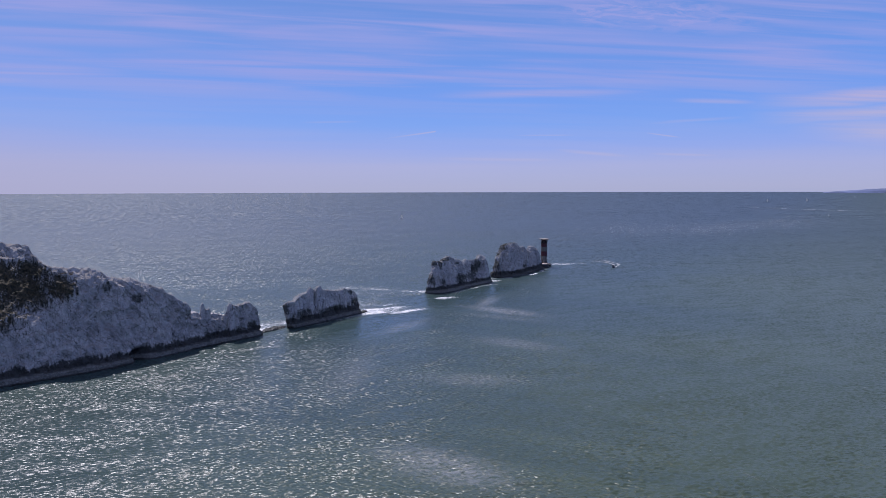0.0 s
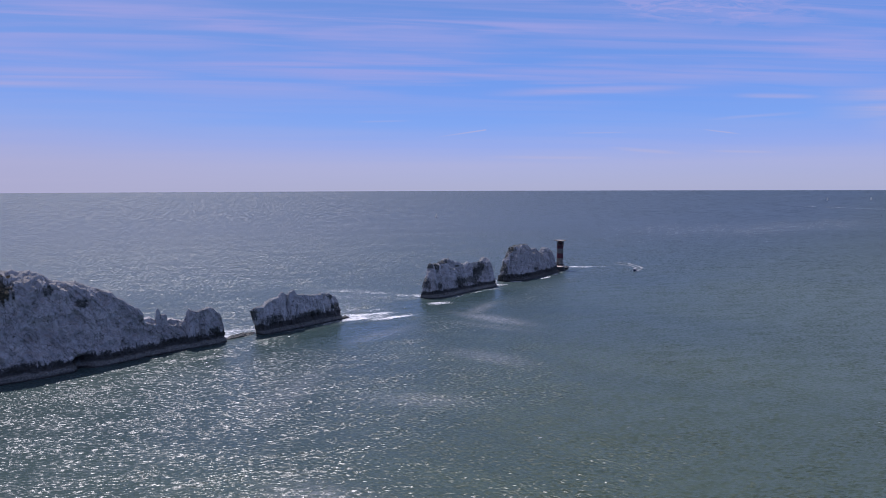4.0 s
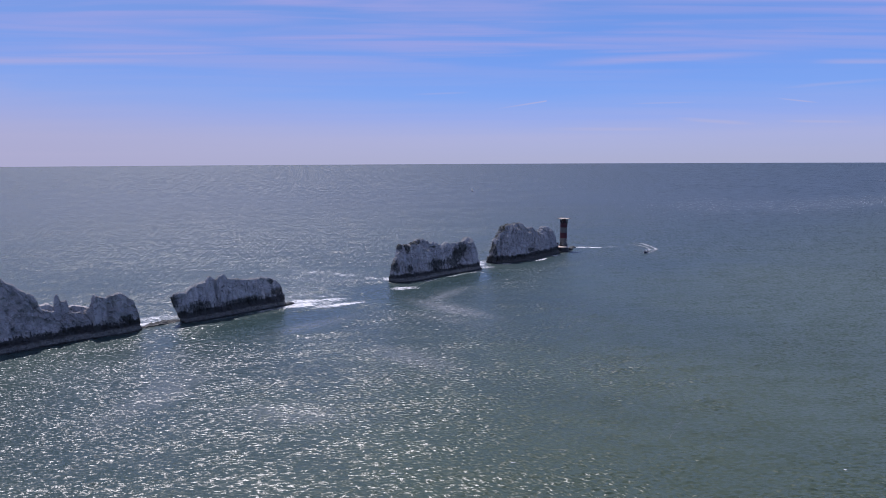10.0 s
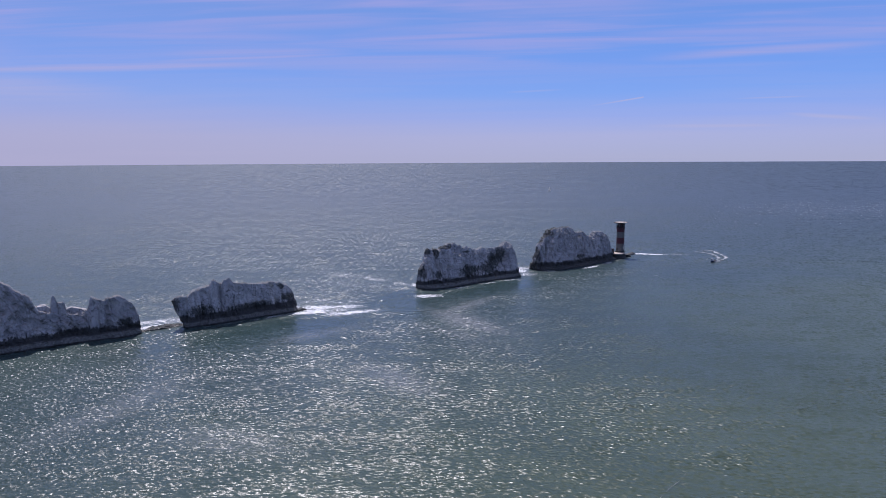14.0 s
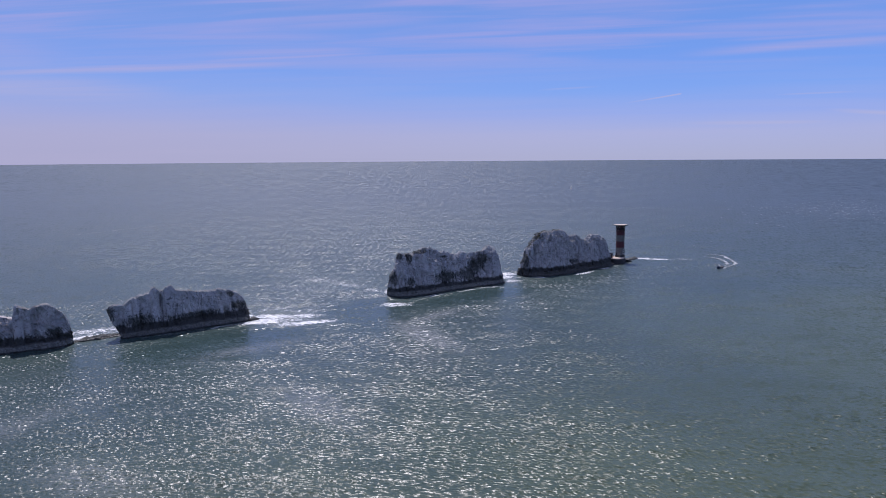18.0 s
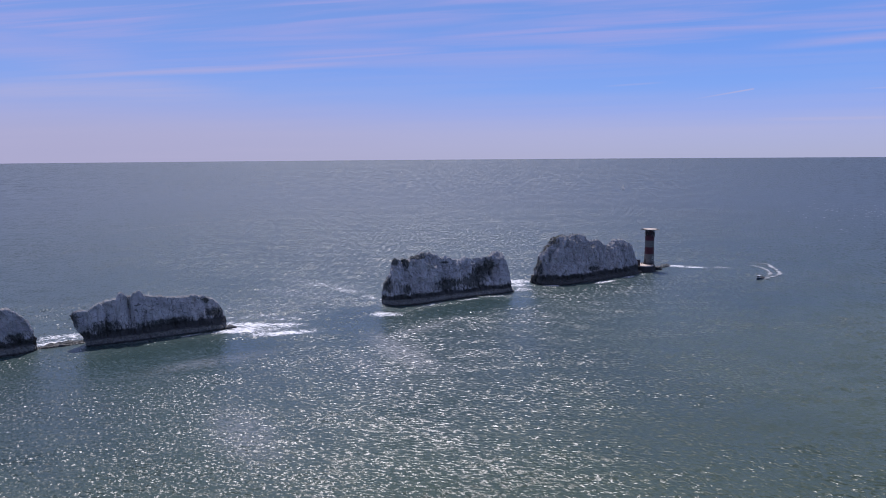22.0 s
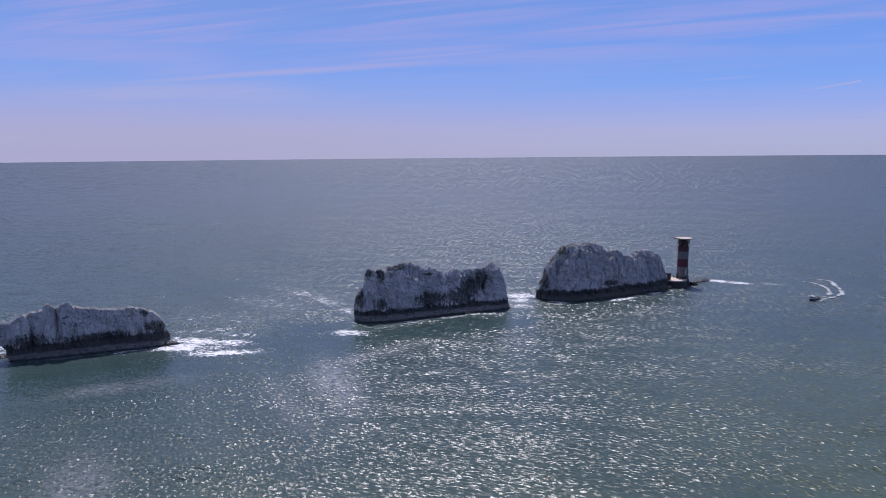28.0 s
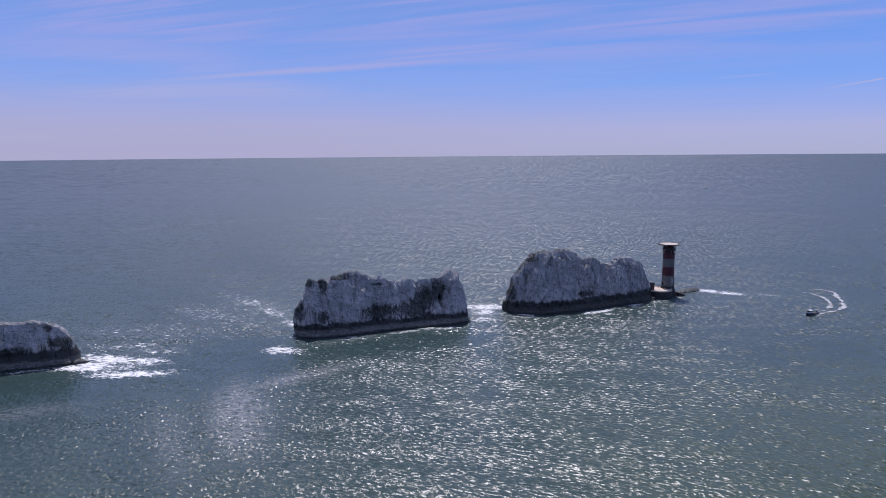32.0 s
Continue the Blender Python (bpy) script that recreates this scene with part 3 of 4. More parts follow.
def blobs(S, N, rows):
    out = np.zeros_like(S)
    for s, n, a, b, turn, k in rows:
        c, d = math.cos(radians(turn)), math.sin(radians(turn))
        x, y = ((S - s) * c + (N - n) * d) / a, (-(S - s) * d + (N - n) * c) / b
        out = np.maximum(out, k * np.exp(-(x * x + y * y) ** 1.3))
    return out


def sea():
    cx, cy, edge = 110.0, 165.0, 4720.0
    X, Y = spread(-330, 330, 1.3, (cx - edge, cx + edge)), spread(60, 760, 1.3, (cy - edge, cy + edge))
    gx, gy = np.meshgrid(X, Y, indexing="ij")
    # squares near the rocks, rings at the rim
    dx, dy = gx - cx, gy - cy
    square, ring = np.maximum(abs(dx), abs(dy)), np.hypot(dx, dy) + 1e-6
    bend = np.clip((square - 900) / (edge - 900), 0, 1)
    bend = 1 + bend * bend * (3 - 2 * bend) * (square / ring - 1)
    gx, gy = cx + dx * bend, cy + dy * bend
    rng = np.random.default_rng(4)
    z = np.zeros_like(gx)
    for i in range(26):
        length = 3.8 * 1.07 ** i
        a = radians(120 + rng.normal(0, 24))
        k = 2 * math.pi / length
        z += 0.0022 * length ** 0.85 * np.sin(k * (gx * math.cos(a) + gy * math.sin(a)) + rng.uniform(0, 6.3))
    far = np.hypot(gx - cx, gy - cy)
    z *= np.clip((900 - far) / 500, 0, 1)
    # the far rim lies as high as the true horizon stands, which is much farther off
    z += 65.0 * np.clip((far - 1500) / (edge - 1500), 0, 1.0) ** 2
    nx, ny = len(X), len(Y)
    me = bpy.data.meshes.new("water")
    idx = np.arange(nx * ny).reshape(nx, ny)
    quads = np.stack([idx[:-1, :-1], idx[1:, :-1], idx[1:, 1:], idx[:-1, 1:]], -1).reshape(-1, 4)
    me.vertices.add(nx * ny)
    me.vertices.foreach_set("co", np.stack([gx, gy, z], -1).ravel().astype(np.float32))
    me.loops.add(quads.size)
    me.loops.foreach_set("vertex_index", quads.ravel().astype(np.int32))
    me.polygons.add(len(quads))
    me.polygons.foreach_set("loop_start", np.arange(0, quads.size, 4, dtype=np.int32))
    me.update(calc_edges=True)
    me.validate()
    me.shade_smooth()
    S = (gx - ORIGIN.x) * ALONG.x + (gy - ORIGIN.y) * ALONG.y
    N = (gx - ORIGIN.x) * ASIDE.x + (gy - ORIGIN.y) * ASIDE.y
    for name, val in (("foam", blobs(S, N, FOAM)), ("silt", blobs(S, N, SILT)), ("lee", blobs(S, N, LEE))):
        me.attributes.new(name, "FLOAT", "POINT").data.foreach_set("value", val.ravel().astype(np.float32))
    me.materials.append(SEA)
    return tagged(new("water", me), "choppy green-grey sea with sun glitter and foam", "sea", kind="structure")


sea()

# ---- chalk headland and stacks ----
head = thing("headland", at(-60, -20), "white chalk cliff headland with dark scrub on its shoulder", "headland")
loft("cliff", -420, 4.5,
     sky=((-420, 115), (-200, 80), (-135, 67), (-120, 64.3), (-109.6, 62.2), (-107.8, 55), (-105.6, 51.4), (-95, 50), (-84.6, 48), (-80, 44.5), (-72, 43), (-64, 39.5), (-56, 35.5), (-51, 31), (-49, 28.5), (-44, 25.5), (-41, 19.5), (-38, 19.2), (-35, 18.4),
          (-28, 16.4), (-21.6, 15.4), (-19.5, 15.5), (-18, 21.6), (-13.4, 20), (-10.5, 21), (-5.3, 21.1), (-1.5, 18.5), (1.5, 14), (3.3, 9), (4.2, 3)),
     crest=((-420, -110), (-200, -80), (-135, -62), (-112, -52), (-105, -33), (-84, -27), (-64, -21), (-51, -16.3), (-43, -13), (-39, -17.5), (-22, -17.5), (-18.5, -9.5), (4, -9)),
     front=((-420, -50), (-200, -33), (-134, -23.4), (-112, -17.5), (-90, -12), (-60, -9), (-40, -9), (-20, -7), (-6, -4), (4, -5)),
     back=((-420, -220), (-150, -150), (-110, -90), (-84, -46), (-50, -30), (4, -19)),
     knee=((-420, 0.8, 0.5), (-112, 0.85, 0.42), (-104, 0.6, 0.7), (-98, 0.5, 0.85), (-84, 0.48, 0.86), (-50, 0.45, 0.82), (-42, 0.5, 0.8), (-39, 0.88, 0.86), (-22, 0.88, 0.86), (-19, 0.5, 0.8), (4, 0.5, 0.8)),
     mat=CHALK_HEAD, parent=head, rows=150, crown=0.55, round_at=(10, 9), ledge=3.0, top=3.0, upright=0.35, reach=1.0, dents=((-73, 2.5, 3.6, 4.0, 8.0), (-90, 20, 5, 9, 2.5), (-46, 10, 4, 7, 2.0), (-26, 8, 3, 6, 1.5), (-11.5, 12, 0.9, 9, 1.6)))
for a, c in ((-128, -77.5), (-69, 3.5)):
    shelf(head, CHALK_HEAD, a, c, ((-134, -22.6), (-112, -16.4), (-90, -10.7), (-60, -9.7), (-40, -9.7), (-20, -7.2), (-6, -4.0), (4, -5.6)), high=3.0)
# needle-like tooth on the saddle, a wall stub beside it, and boulders
loft("pinnacle", -35.4, -32.2, sky=((-35.4, 16), (-35.0, 21.2), (-34.5, 23.6), (-33.9, 24.5), (-33.2, 24.2), (-32.6, 22.0), (-32.2, 17)), crest=((-36, -13.8), (-31, -13.8)), front=((-36, -12.4), (-31, -12.4)),
     back=((-36, -15.4), (-31, -15.4)), knee=((-35, 0.8, 0.5), (-31, 0.8, 0.5)), mat=CHALK_HEAD, parent=head, step=0.2, rows=60, round_at=(0.5, 0.5), ledge=0.2, reach=0.14, top=0.8, crown=0.2)
loft("rock_tooth", -32.4, -28.6, sky=((-32.4, 20.6), (-31, 20.8), (-29.2, 20.4), (-28.6, 17)), crest=((-33, -13.8), (-28, -13.8)), front=((-33, -12.4), (-28, -12.4)),
     back=((-33, -15.4), (-28, -15.4)), knee=((-33, 0.8, 0.6), (-28, 0.8, 0.6)), mat=CHALK_HEAD, parent=head, step=0.3, rows=50, round_at=(1, 1), ledge=0.2, reach=0.25, top=2.2)
loft("rock_tooth", -19.6, -15.4, sky=((-19.6, 15), (-18.7, 20.5), (-18, 22.9), (-17, 22.4), (-16, 21.6), (-15.4, 19)), crest=((-20, -9.5), (-15, -9.5)), front=((-20, -6.8), (-15, -6.8)),
     back=((-20, -13), (-15, -13)), knee=((-20, 0.8, 0.6), (-15, 0.8, 0.6)), mat=CHALK_HEAD, parent=head, step=0.3, rows=50, round_at=(1.5, 1.5), ledge=0.2, reach=0.3, top=1.6)
loft("rubble_mound", -43.5, -34.2, sky=((-43.5, 16), (-40.5, 20.2), (-37, 20.6), (-34.2, 17.6)), crest=((-44, -16.5), (-34, -16.5)), front=((-44, -13.4), (-34, -13.4)),
     back=((-44, -20), (-34, -20)), knee=((-44, 0.85, 0.85), (-34, 0.85, 0.85)), mat=RUBBLE, parent=head, step=0.4, rows=50, round_at=(3, 3), ledge=0.2, reach=0.4, top=4.0, crown=0.4, label="sunlit chalk rubble on the saddle")
loft("rubble_mound", -29.4, -19.2, sky=((-29.4, 16), (-26, 17.8), (-22.5, 17.0), (-19.2, 15)), crest=((-30, -16), (-19, -16)), front=((-30, -13), (-19, -12.6)),
     back=((-30, -20), (-19, -20)), knee=((-30, 0.85, 0.85), (-19, 0.85, 0.85)), mat=RUBBLE, parent=head, step=0.4, rows=50, round_at=(3, 3), ledge=0.2, reach=0.4, top=4.0, crown=0.4, label="sunlit chalk rubble on the saddle")

stack = thing("sea_stack", at(55, -6), "long chalk stack with an overhanging beak and toothed crest", "sea stack", "chalk stacks")
loft("cliff", 18.5, 90.4,
     sky=((18.5, 15.6), (20.8, 17.2), (26.5, 17.4), (29, 19.1), (34.4, 20.8), (37.5, 21.3), (43, 22.4), (47, 23), (50.5, 22.4), (57, 21), (62, 19.8), (71, 19), (76, 19.7), (80, 18.6), (83.5, 16.4), (86.4, 13.6), (88.4, 9.5), (90.4, 3.5)),
     crest=((18, -4), (40, -5), (60, -4), (91, -3.5)), front=((18, -1.5), (25, -1), (42, 1), (60, 1.5), (88, 2.2), (91, -1)), back=((18, -10), (50, -17), (91, -12)),
     knee=((18, 0.5, 0.8), (91, 0.5, 0.8)), mat=CHALK_B, parent=stack, round_at=(3.5, 6), lean=(6.5, 0.0), ledge=2.0, top=4.0, rows=120, reach=0.75, upright=0.75, crown=0.5, dents=((33, 10, 2.0, 9, 1.5), (70, 6, 14, 3, 1.6), (84, 8, 4, 3, 1.4)))
shelf(stack, CHALK_B, 24.5, 90, ((24, -2.5), (42, 0.6), (60, 1.2), (88, 1.8), (91, -1)))
loft("rock_tooth", 38.2, 44.2, sky=((37.8, 19.5), (38.8, 23.0), (39.8, 24.6), (41.4, 24.9), (42.6, 23.6), (44.2, 21.5)), crest=((38, -3.2), (45, -3.2)), front=((38, -0.4), (45, -0.4)), back=((38, -7), (45, -7)),
     knee=((38, 0.8, 0.6), (45, 0.8, 0.6)), mat=CHALK_B, parent=stack, step=0.25, rows=60, round_at=(0.9, 0.9), ledge=0.2, reach=0.6, top=2.4, crown=0.7)
loft("rock_tooth", 44.2, 52.4, sky=((44.2, 22.4), (45.6, 23.6), (46.6, 24.3), (49.4, 24.2), (50.6, 23.2), (52.4, 20.5)), crest=((44, -2.8), (53, -2.8)), front=((44, -0.2), (53, -0.2)), back=((44, -7), (53, -7)),
     knee=((44, 0.8, 0.6), (53, 0.8, 0.6)), mat=CHALK_B, parent=stack, step=0.25, rows=60, round_at=(0.9, 0.9), ledge=0.2, reach=0.6, top=2.6, crown=0.7)
loft("rock_tooth", 26.2, 33.5, sky=((26.2, 16), (27.5, 18.4), (29.5, 19.8), (31.5, 20.3), (33.5, 18)), crest=((26, -3.2), (34, -3.2)), front=((26, -0.8), (34, -0.6)), back=((26, -7), (34, -7)),
     knee=((26, 0.8, 0.6), (34, 0.8, 0.6)), mat=CHALK_B, parent=stack, step=0.3, rows=60, round_at=(1.8, 1.8), ledge=0.2, reach=0.45, top=2.4, crown=0.5)

stack = thing("sea_stack", at(230, -2), "chalk stack with a small pierced window and a raised end", "sea stack", "chalk stacks")
loft("cliff", 183.0, 272.6,
     sky=((183, 9), (184.5, 13.5), (187.3, 17), (189.6, 22.6), (191, 27.8), (193.2, 27.8), (195.9, 26.3), (202.3, 27.2), (208, 29.2), (214.6, 29.6), (219.5, 28), (222.4, 26.7), (228.3, 24.4), (235.7, 23.3), (242.8, 23.8),
          (246.5, 22.3), (252.8, 22.9), (259.1, 24), (263.3, 26.8), (266.8, 27.0), (269.2, 24.0), (270.8, 18), (271.8, 10.5), (272.6, 3)),
     crest=((183, -5), (215, -4.5), (245, -3.5), (267, -1.5), (275, -1)), front=((183, 1), (192, 4.5), (205, 6), (232, 6.5), (262, 9), (272, 8), (275, 4)), back=((183, -12), (230, -14), (275, -8)),
     knee=((183, 0.5, 0.8), (245, 0.45, 0.75), (275, 0.5, 0.8)), mat=CHALK_C, parent=stack, round_at=(7, 5), ledge=2.4, top=3.4, rows=130, reach=0.95, upright=0.85, crown=0.6, dents=((259.5, 12, 1.7, 3.4, 7.0), (252, 13, 8, 8, 4.0), (226, 8, 9, 4, 1.8), (196.5, 20, 1.2, 12, 1.8)))
shelf(stack, CHALK_C, 184.5, 273.4, ((183, 1.5), (192, 6), (205, 8), (232, 7.3), (262, 10), (272, 9), (276, 5)))
loft("buttress", 262.5, 273.0, sky=((262.5, 23), (265, 26), (267.6, 26.2), (269.6, 22.5), (271, 17), (272.2, 10), (273.0, 4)), crest=((262, -0.5), (276, 0.0)), front=((262, 8.8), (276, 8.4)), back=((262, -4), (276, -3)),
     knee=((262, 0.6, 0.8), (276, 0.6, 0.8)), mat=CHALK_C, parent=stack, rows=100, round_at=(2.2, 3), ledge=0.8, top=2.0, reach=0.6, label="pale chalk buttress at the raised end")

stack = thing("sea_stack", at(348, 0), "tall outer chalk stack with scrub along its rounded crown", "sea stack", "chalk stacks")
loft("cliff", 299.5, 396,
     sky=((299.5, 5), (301.2, 10), (303.6, 15.5), (305, 19.4), (310, 24.6), (314.6, 29.6), (319.0, 32.4), (328.5, 32.5), (334, 33), (341.7, 31), (346.7, 27.5), (355, 27.4), (358, 24.6), (364.5, 22.6), (369, 24.4), (372, 26.4), (379.3, 25.8),
          (383, 24.5), (387.4, 22.8), (390.2, 17), (392.8, 9.8), (396, 3)),
     crest=((297, -4), (330, -3), (370, 0), (399, 1)), front=((297, -3), (304, 3.0), (314, 9.5), (328, 11.5), (343, 11), (363, 10.5), (384, 9.5), (399, 7)), back=((297, -12), (330, -16), (399, -8)),
     knee=((297, 0.55, 0.7), (330, 0.5, 0.75), (399, 0.5, 0.8)), mat=CHALK_D, parent=stack, round_at=(8, 6), ledge=2.6, top=5.0, rows=140, crown=0.7, reach=1.05, upright=0.9, dents=((345, 8, 7, 4, 1.6), (364, 17, 1.6, 12, 2.2), (311, 16, 1.4, 12, 1.6), (385, 9, 6, 4, 1.2)))
shelf(stack, CHALK_D, 300.5, 396, ((297, -4), (304, 4), (314, 11.5), (328, 13), (343, 12.3), (363, 11.5), (384, 10), (399, 7)))
loft("buttress", 366, 391.5, sky=((366, 18), (369.5, 24), (372, 26), (379, 25.4), (383, 24.2), (387, 22.4), (389.6, 16), (391.5, 7)), crest=((366, 1.2), (395, 1.6)), front=((366, 10), (395, 8.4)), back=((366, -4), (395, -2)),
     knee=((366, 0.6, 0.8), (395, 0.6, 0.8)), mat=CHALK_D, parent=stack, rows=110, round_at=(3, 4), ledge=1.2, top=3.0, reach=0.8, label="pale fluted chalk buttress")


def reef(place, length, width, height, turn, label):
    """Low wave-worn rock just awash."""
    ob = thing("reef_rock", place, label, "rock", "reef rocks", turn=turn)
    vs, fs, nx, ny = [], [], 40, 14
    for i in range(nx):
        for j in range(ny):
            a, c = i / (nx - 1) * 2 - 1, j / (ny - 1) * 2 - 1
            x, y = a * length / 2, c * width / 2 * (1 - 0.5 * a * a)
            h = height * max(0.0, 1 - a * a) ** 0.5 * max(0.0, 1 - c * c) ** 0.5
            h *= 0.75 + 0.5 * noise.fractal((x * 0.22 + place[0], y * 0.4, 3), 0.9, 2.1, 4)
            vs.append((x, y + noise.noise((x * 0.3, c, 9)) * 0.6, h - 0.5))
    fs = [(i * ny + j, (i + 1) * ny + j, (i + 1) * ny + j + 1, i * ny + j + 1) for i in range(nx - 1) for j in range(ny - 1)]
    vs += [(x, y, -2.0) for x, y, _ in vs]
    rim = [i * ny for i in range(nx)] + [(nx - 1) * ny + j for j in range(1, ny)] + [i * ny + ny - 1 for i in range(nx - 2, -1, -1)] + [j for j in range(ny - 2, 0, -1)]
    k = nx * ny
    fs += [(a, a + k, b + k, b) for a, b in zip(rim, rim[1:] + rim[:1])]
    mesh_object("rock", vs, fs, REEF, ob)
    return ob


TURN = math.atan2(ALONG.y, ALONG.x)
reef(at(14.5, -11), 27, 6, 2.4, TURN, "low dark tide-washed reef between the chalk cliffs")
reef(at(430, -3), 20, 7, 2.6, TURN + 0.1, "low brown reef awash beside the lighthouse")
reef(at(91.5, 0.5), 7, 4, 2.8, TURN + 0.3, "dark rock lump at the foot of the stack")

# ---- lighthouse ----
RED = plain("red_paint", (0.078, 0.009, 0.017), 0.5, wear=0.3)
WHITE = plain("grey_white_granite", (0.15, 0.153, 0.148), 0.7, wear=0.35)
BLACK = plain("black_weed_stone", (0.028, 0.028, 0.028), 0.6, wear=0.4)
PALE = plain("buff_concrete", (0.70, 0.58, 0.47), 0.85, wear=0.25)
STEEL = plain("dark_steel", (0.05, 0.045, 0.05), 0.45, 0.6)
GALV = plain("galvanised_steel", (0.45, 0.45, 0.46), 0.4, 0.7)
GLASS = plain("dark_glass", (0.02, 0.022, 0.026), 0.08, wear=0.1)
PAINT = plain("white_paint", (0.74, 0.74, 0.72), 0.4, wear=0.15)

LT = Vector((113.6, 722.0, 0.0))
light = thing("lighthouse", LT, "red and white banded granite lighthouse tower under a helipad", "lighthouse", turn=TURN)
light.scale = (0.88, 0.88, 1.0)
part("foundation", lathe(((6.4, -2), (6.4, 1.0), (5.9, 1.1), (5.9, 2.4), (5.3, 2.5), (5.3, 4.0), (4.7, 4.1), (4.6, 6.2)), 40), BLACK, light, "black weed-covered stepped stone base")
part("tower_band", lathe(((4.15, 6.2), (4.02, 12.8)), 40), WHITE, light, "weathered white band")
part("tower_band", lathe(((4.02, 12.8), (3.95, 18.1)), 40), RED, light, "dull red band")
part("tower_band", lathe(((3.95, 18.1), (3.92, 23.3)), 40), WHITE, light, "weathered white band")
part("tower_band", lathe(((3.96, 23.3), (3.96, 26.0), (4.35, 26.1), (4.35, 26.5)), 40), RED, light, "dull red band with gallery rim")
part("lantern", lathe(((3.1, 26.5), (3.1, 30.2), (1.6, 31.2), (0.4, 31.4)), 24), RED, light, "dark red lantern room")
for i in range(8):
    pane = part("lantern_pane", box(3.08, 0, 28.9, 0.12, 1.5, 1.8, 0.02), GLASS, light)
    pane.matrix_basis = Matrix.Rotation(2 * math.pi * (i + 0.5) / 8, 4, "Z")
part("lantern_base", lathe(((3.3, 26.5), (3.3, 27.6), (3.0, 27.7)), 24), RED, light)
for i in range(12):
    a, b = 2 * math.pi * i / 12, 2 * math.pi * (i + 1) / 12
    c = lambda t, r, z: (r * math.cos(t), r * math.sin(t), z)
    part("pylon", bar(c(a, 4.1, 26.4), c(a, 4.3, 31.6), 0.13), STEEL, light)
    part("brace", bar(c(a, 4.1, 26.4), c(b, 4.3, 31.6), 0.09), GALV if i % 2 == 0 else STEEL, light)
    part("brace", bar(c(b, 4.1, 26.4), c(a, 4.3, 31.6), 0.09), STEEL, light)
    part("glazing_bar", bar(c(a, 3.16, 27.6), c(a, 3.16, 30.2), 0.06), RED, light)
part("ring_beam", lathe(((4.2, 29.0), (4.4, 29.0), (4.4, 29.25), (4.2, 29.25), (4.2, 29.0)), 32, False), STEEL, light)
deck = part("helipad", lathe(((5.7, 31.55), (6.2, 31.7), (6.2, 32.1), (6.05, 32.15)), 40), PALE, light, "round buff helicopter deck")
part("deck_rim", lathe(((6.21, 31.65), (6.35, 31.65), (6.35, 32.2), (6.21, 32.2), (6.21, 31.65)), 40, False), STEEL, deck)
part("deck_mark", lathe(((2.6, 32.16), (2.9, 32.16), (2.9, 32.175), (2.6, 32.175), (2.6, 32.16)), 40, False), PAINT, deck)
for i in range(16):
    a = 2 * math.pi * i / 16
    part("net_arm", bar((6.2 * math.cos(a), 6.2 * math.sin(a), 31.7), (8.0 * math.cos(a), 8.0 * math.sin(a), 31.9), 0.07), STEEL, light)
part("net_hoop", lathe(((7.9, 31.85), (8.0, 31.85), (8.0, 31.98), (7.9, 31.98), (7.9, 31.85)), 40, False), STEEL, light)


def tower_window(a, z, wide=0.8, high=1.5, r=3.98):
    m = Matrix.Rotation(a, 4, "Z")
    win = part("window", box(r, 0, z, 0.5, wide, high, 0.02), GLASS, light, "small dark tower window")
    win.matrix_basis = m
    part("window_frame", box(r + 0.04, 0, z + high / 2 + 0.12, 0.6, wide + 0.4, 0.2, 0.03), PAINT, win)
    part("window_sill", box(r + 0.08, 0, z - high / 2 - 0.1, 0.7, wide + 0.4, 0.18, 0.03), PAINT, win)
    part("window_frame", box(r + 0.04, wide / 2 + 0.12, z, 0.6, 0.18, high, 0.03), PAINT, win)
    part("window_frame", box(r + 0.04, -wide / 2 - 0.12, z, 0.6, 0.18, high, 0.03), PAINT, win)


for a, z in ((-1.62, 10.4), (-1.62, 8.5), (1.4, 15.5), (1.4, 10.4), (1.4, 20.4)):
    tower_window(a, z)
# dark upright strip added on the lower tower, z 6.3 to 11.3
tower_strip = part("dark_strip", box(4.05, 0, 8.8, 0.6, 0.7, 5.0, 0.05), STEEL, light, "dark upright strip low on the tower")
tower_strip.matrix_basis = Matrix.Rotation(-0.75, 4, "Z")
door = part("door", box(4.3, 0, 7.5, 0.5, 1.1, 2.1, 0.03), STEEL, light, "dark steel entrance door")
door.matrix_basis = Matrix.Rotation(math.pi * 0.95, 4, "Z")
part("ladder_rail", bar((-4.5, -1.0, 4.4), (-4.3, -1.0, 7.0), 0.06), GALV, light)
part("ladder_rail", bar((-4.5, -1.5, 4.4), (-4.3, -1.5, 7.0), 0.06), GALV, light)
for i in range(8):
    part("rung", bar((-4.5 + 0.02 * i, -1.0, 4.6 + 0.3 * i), (-4.5 + 0.02 * i, -1.5, 4.6 + 0.3 * i), 0.035), GALV, light)

landing = thing("landing_platform", at(402.5, 1.5), "round concrete landing with weed-black walls beside the tower", "landing", turn=TURN)
part("wall", lathe(((8.3, -2), (8.2, 1.2), (7.6, 1.3), (7.5, 4.3)), 40), BLACK, landing, "black weed-covered masonry wall")
part("deck", lathe(((7.55, 4.3), (7.55, 4.65), (7.3, 4.72)), 40), PALE, landing, "pale buff concrete deck")
part("kerb", lathe(((7.3, 4.72), (7.56, 4.72), (7.56, 5.0), (7.3, 5.0), (7.3, 4.72)), 40, False), PALE, landing)
for i in range(9):
    a = -2.6 + i * 0.26
    part("railing_post", bar((7.4 * math.cos(a), 7.4 * math.sin(a), 4.9), (7.4 * math.cos(a), 7.4 * math.sin(a), 6.0), 0.04), GALV, landing)
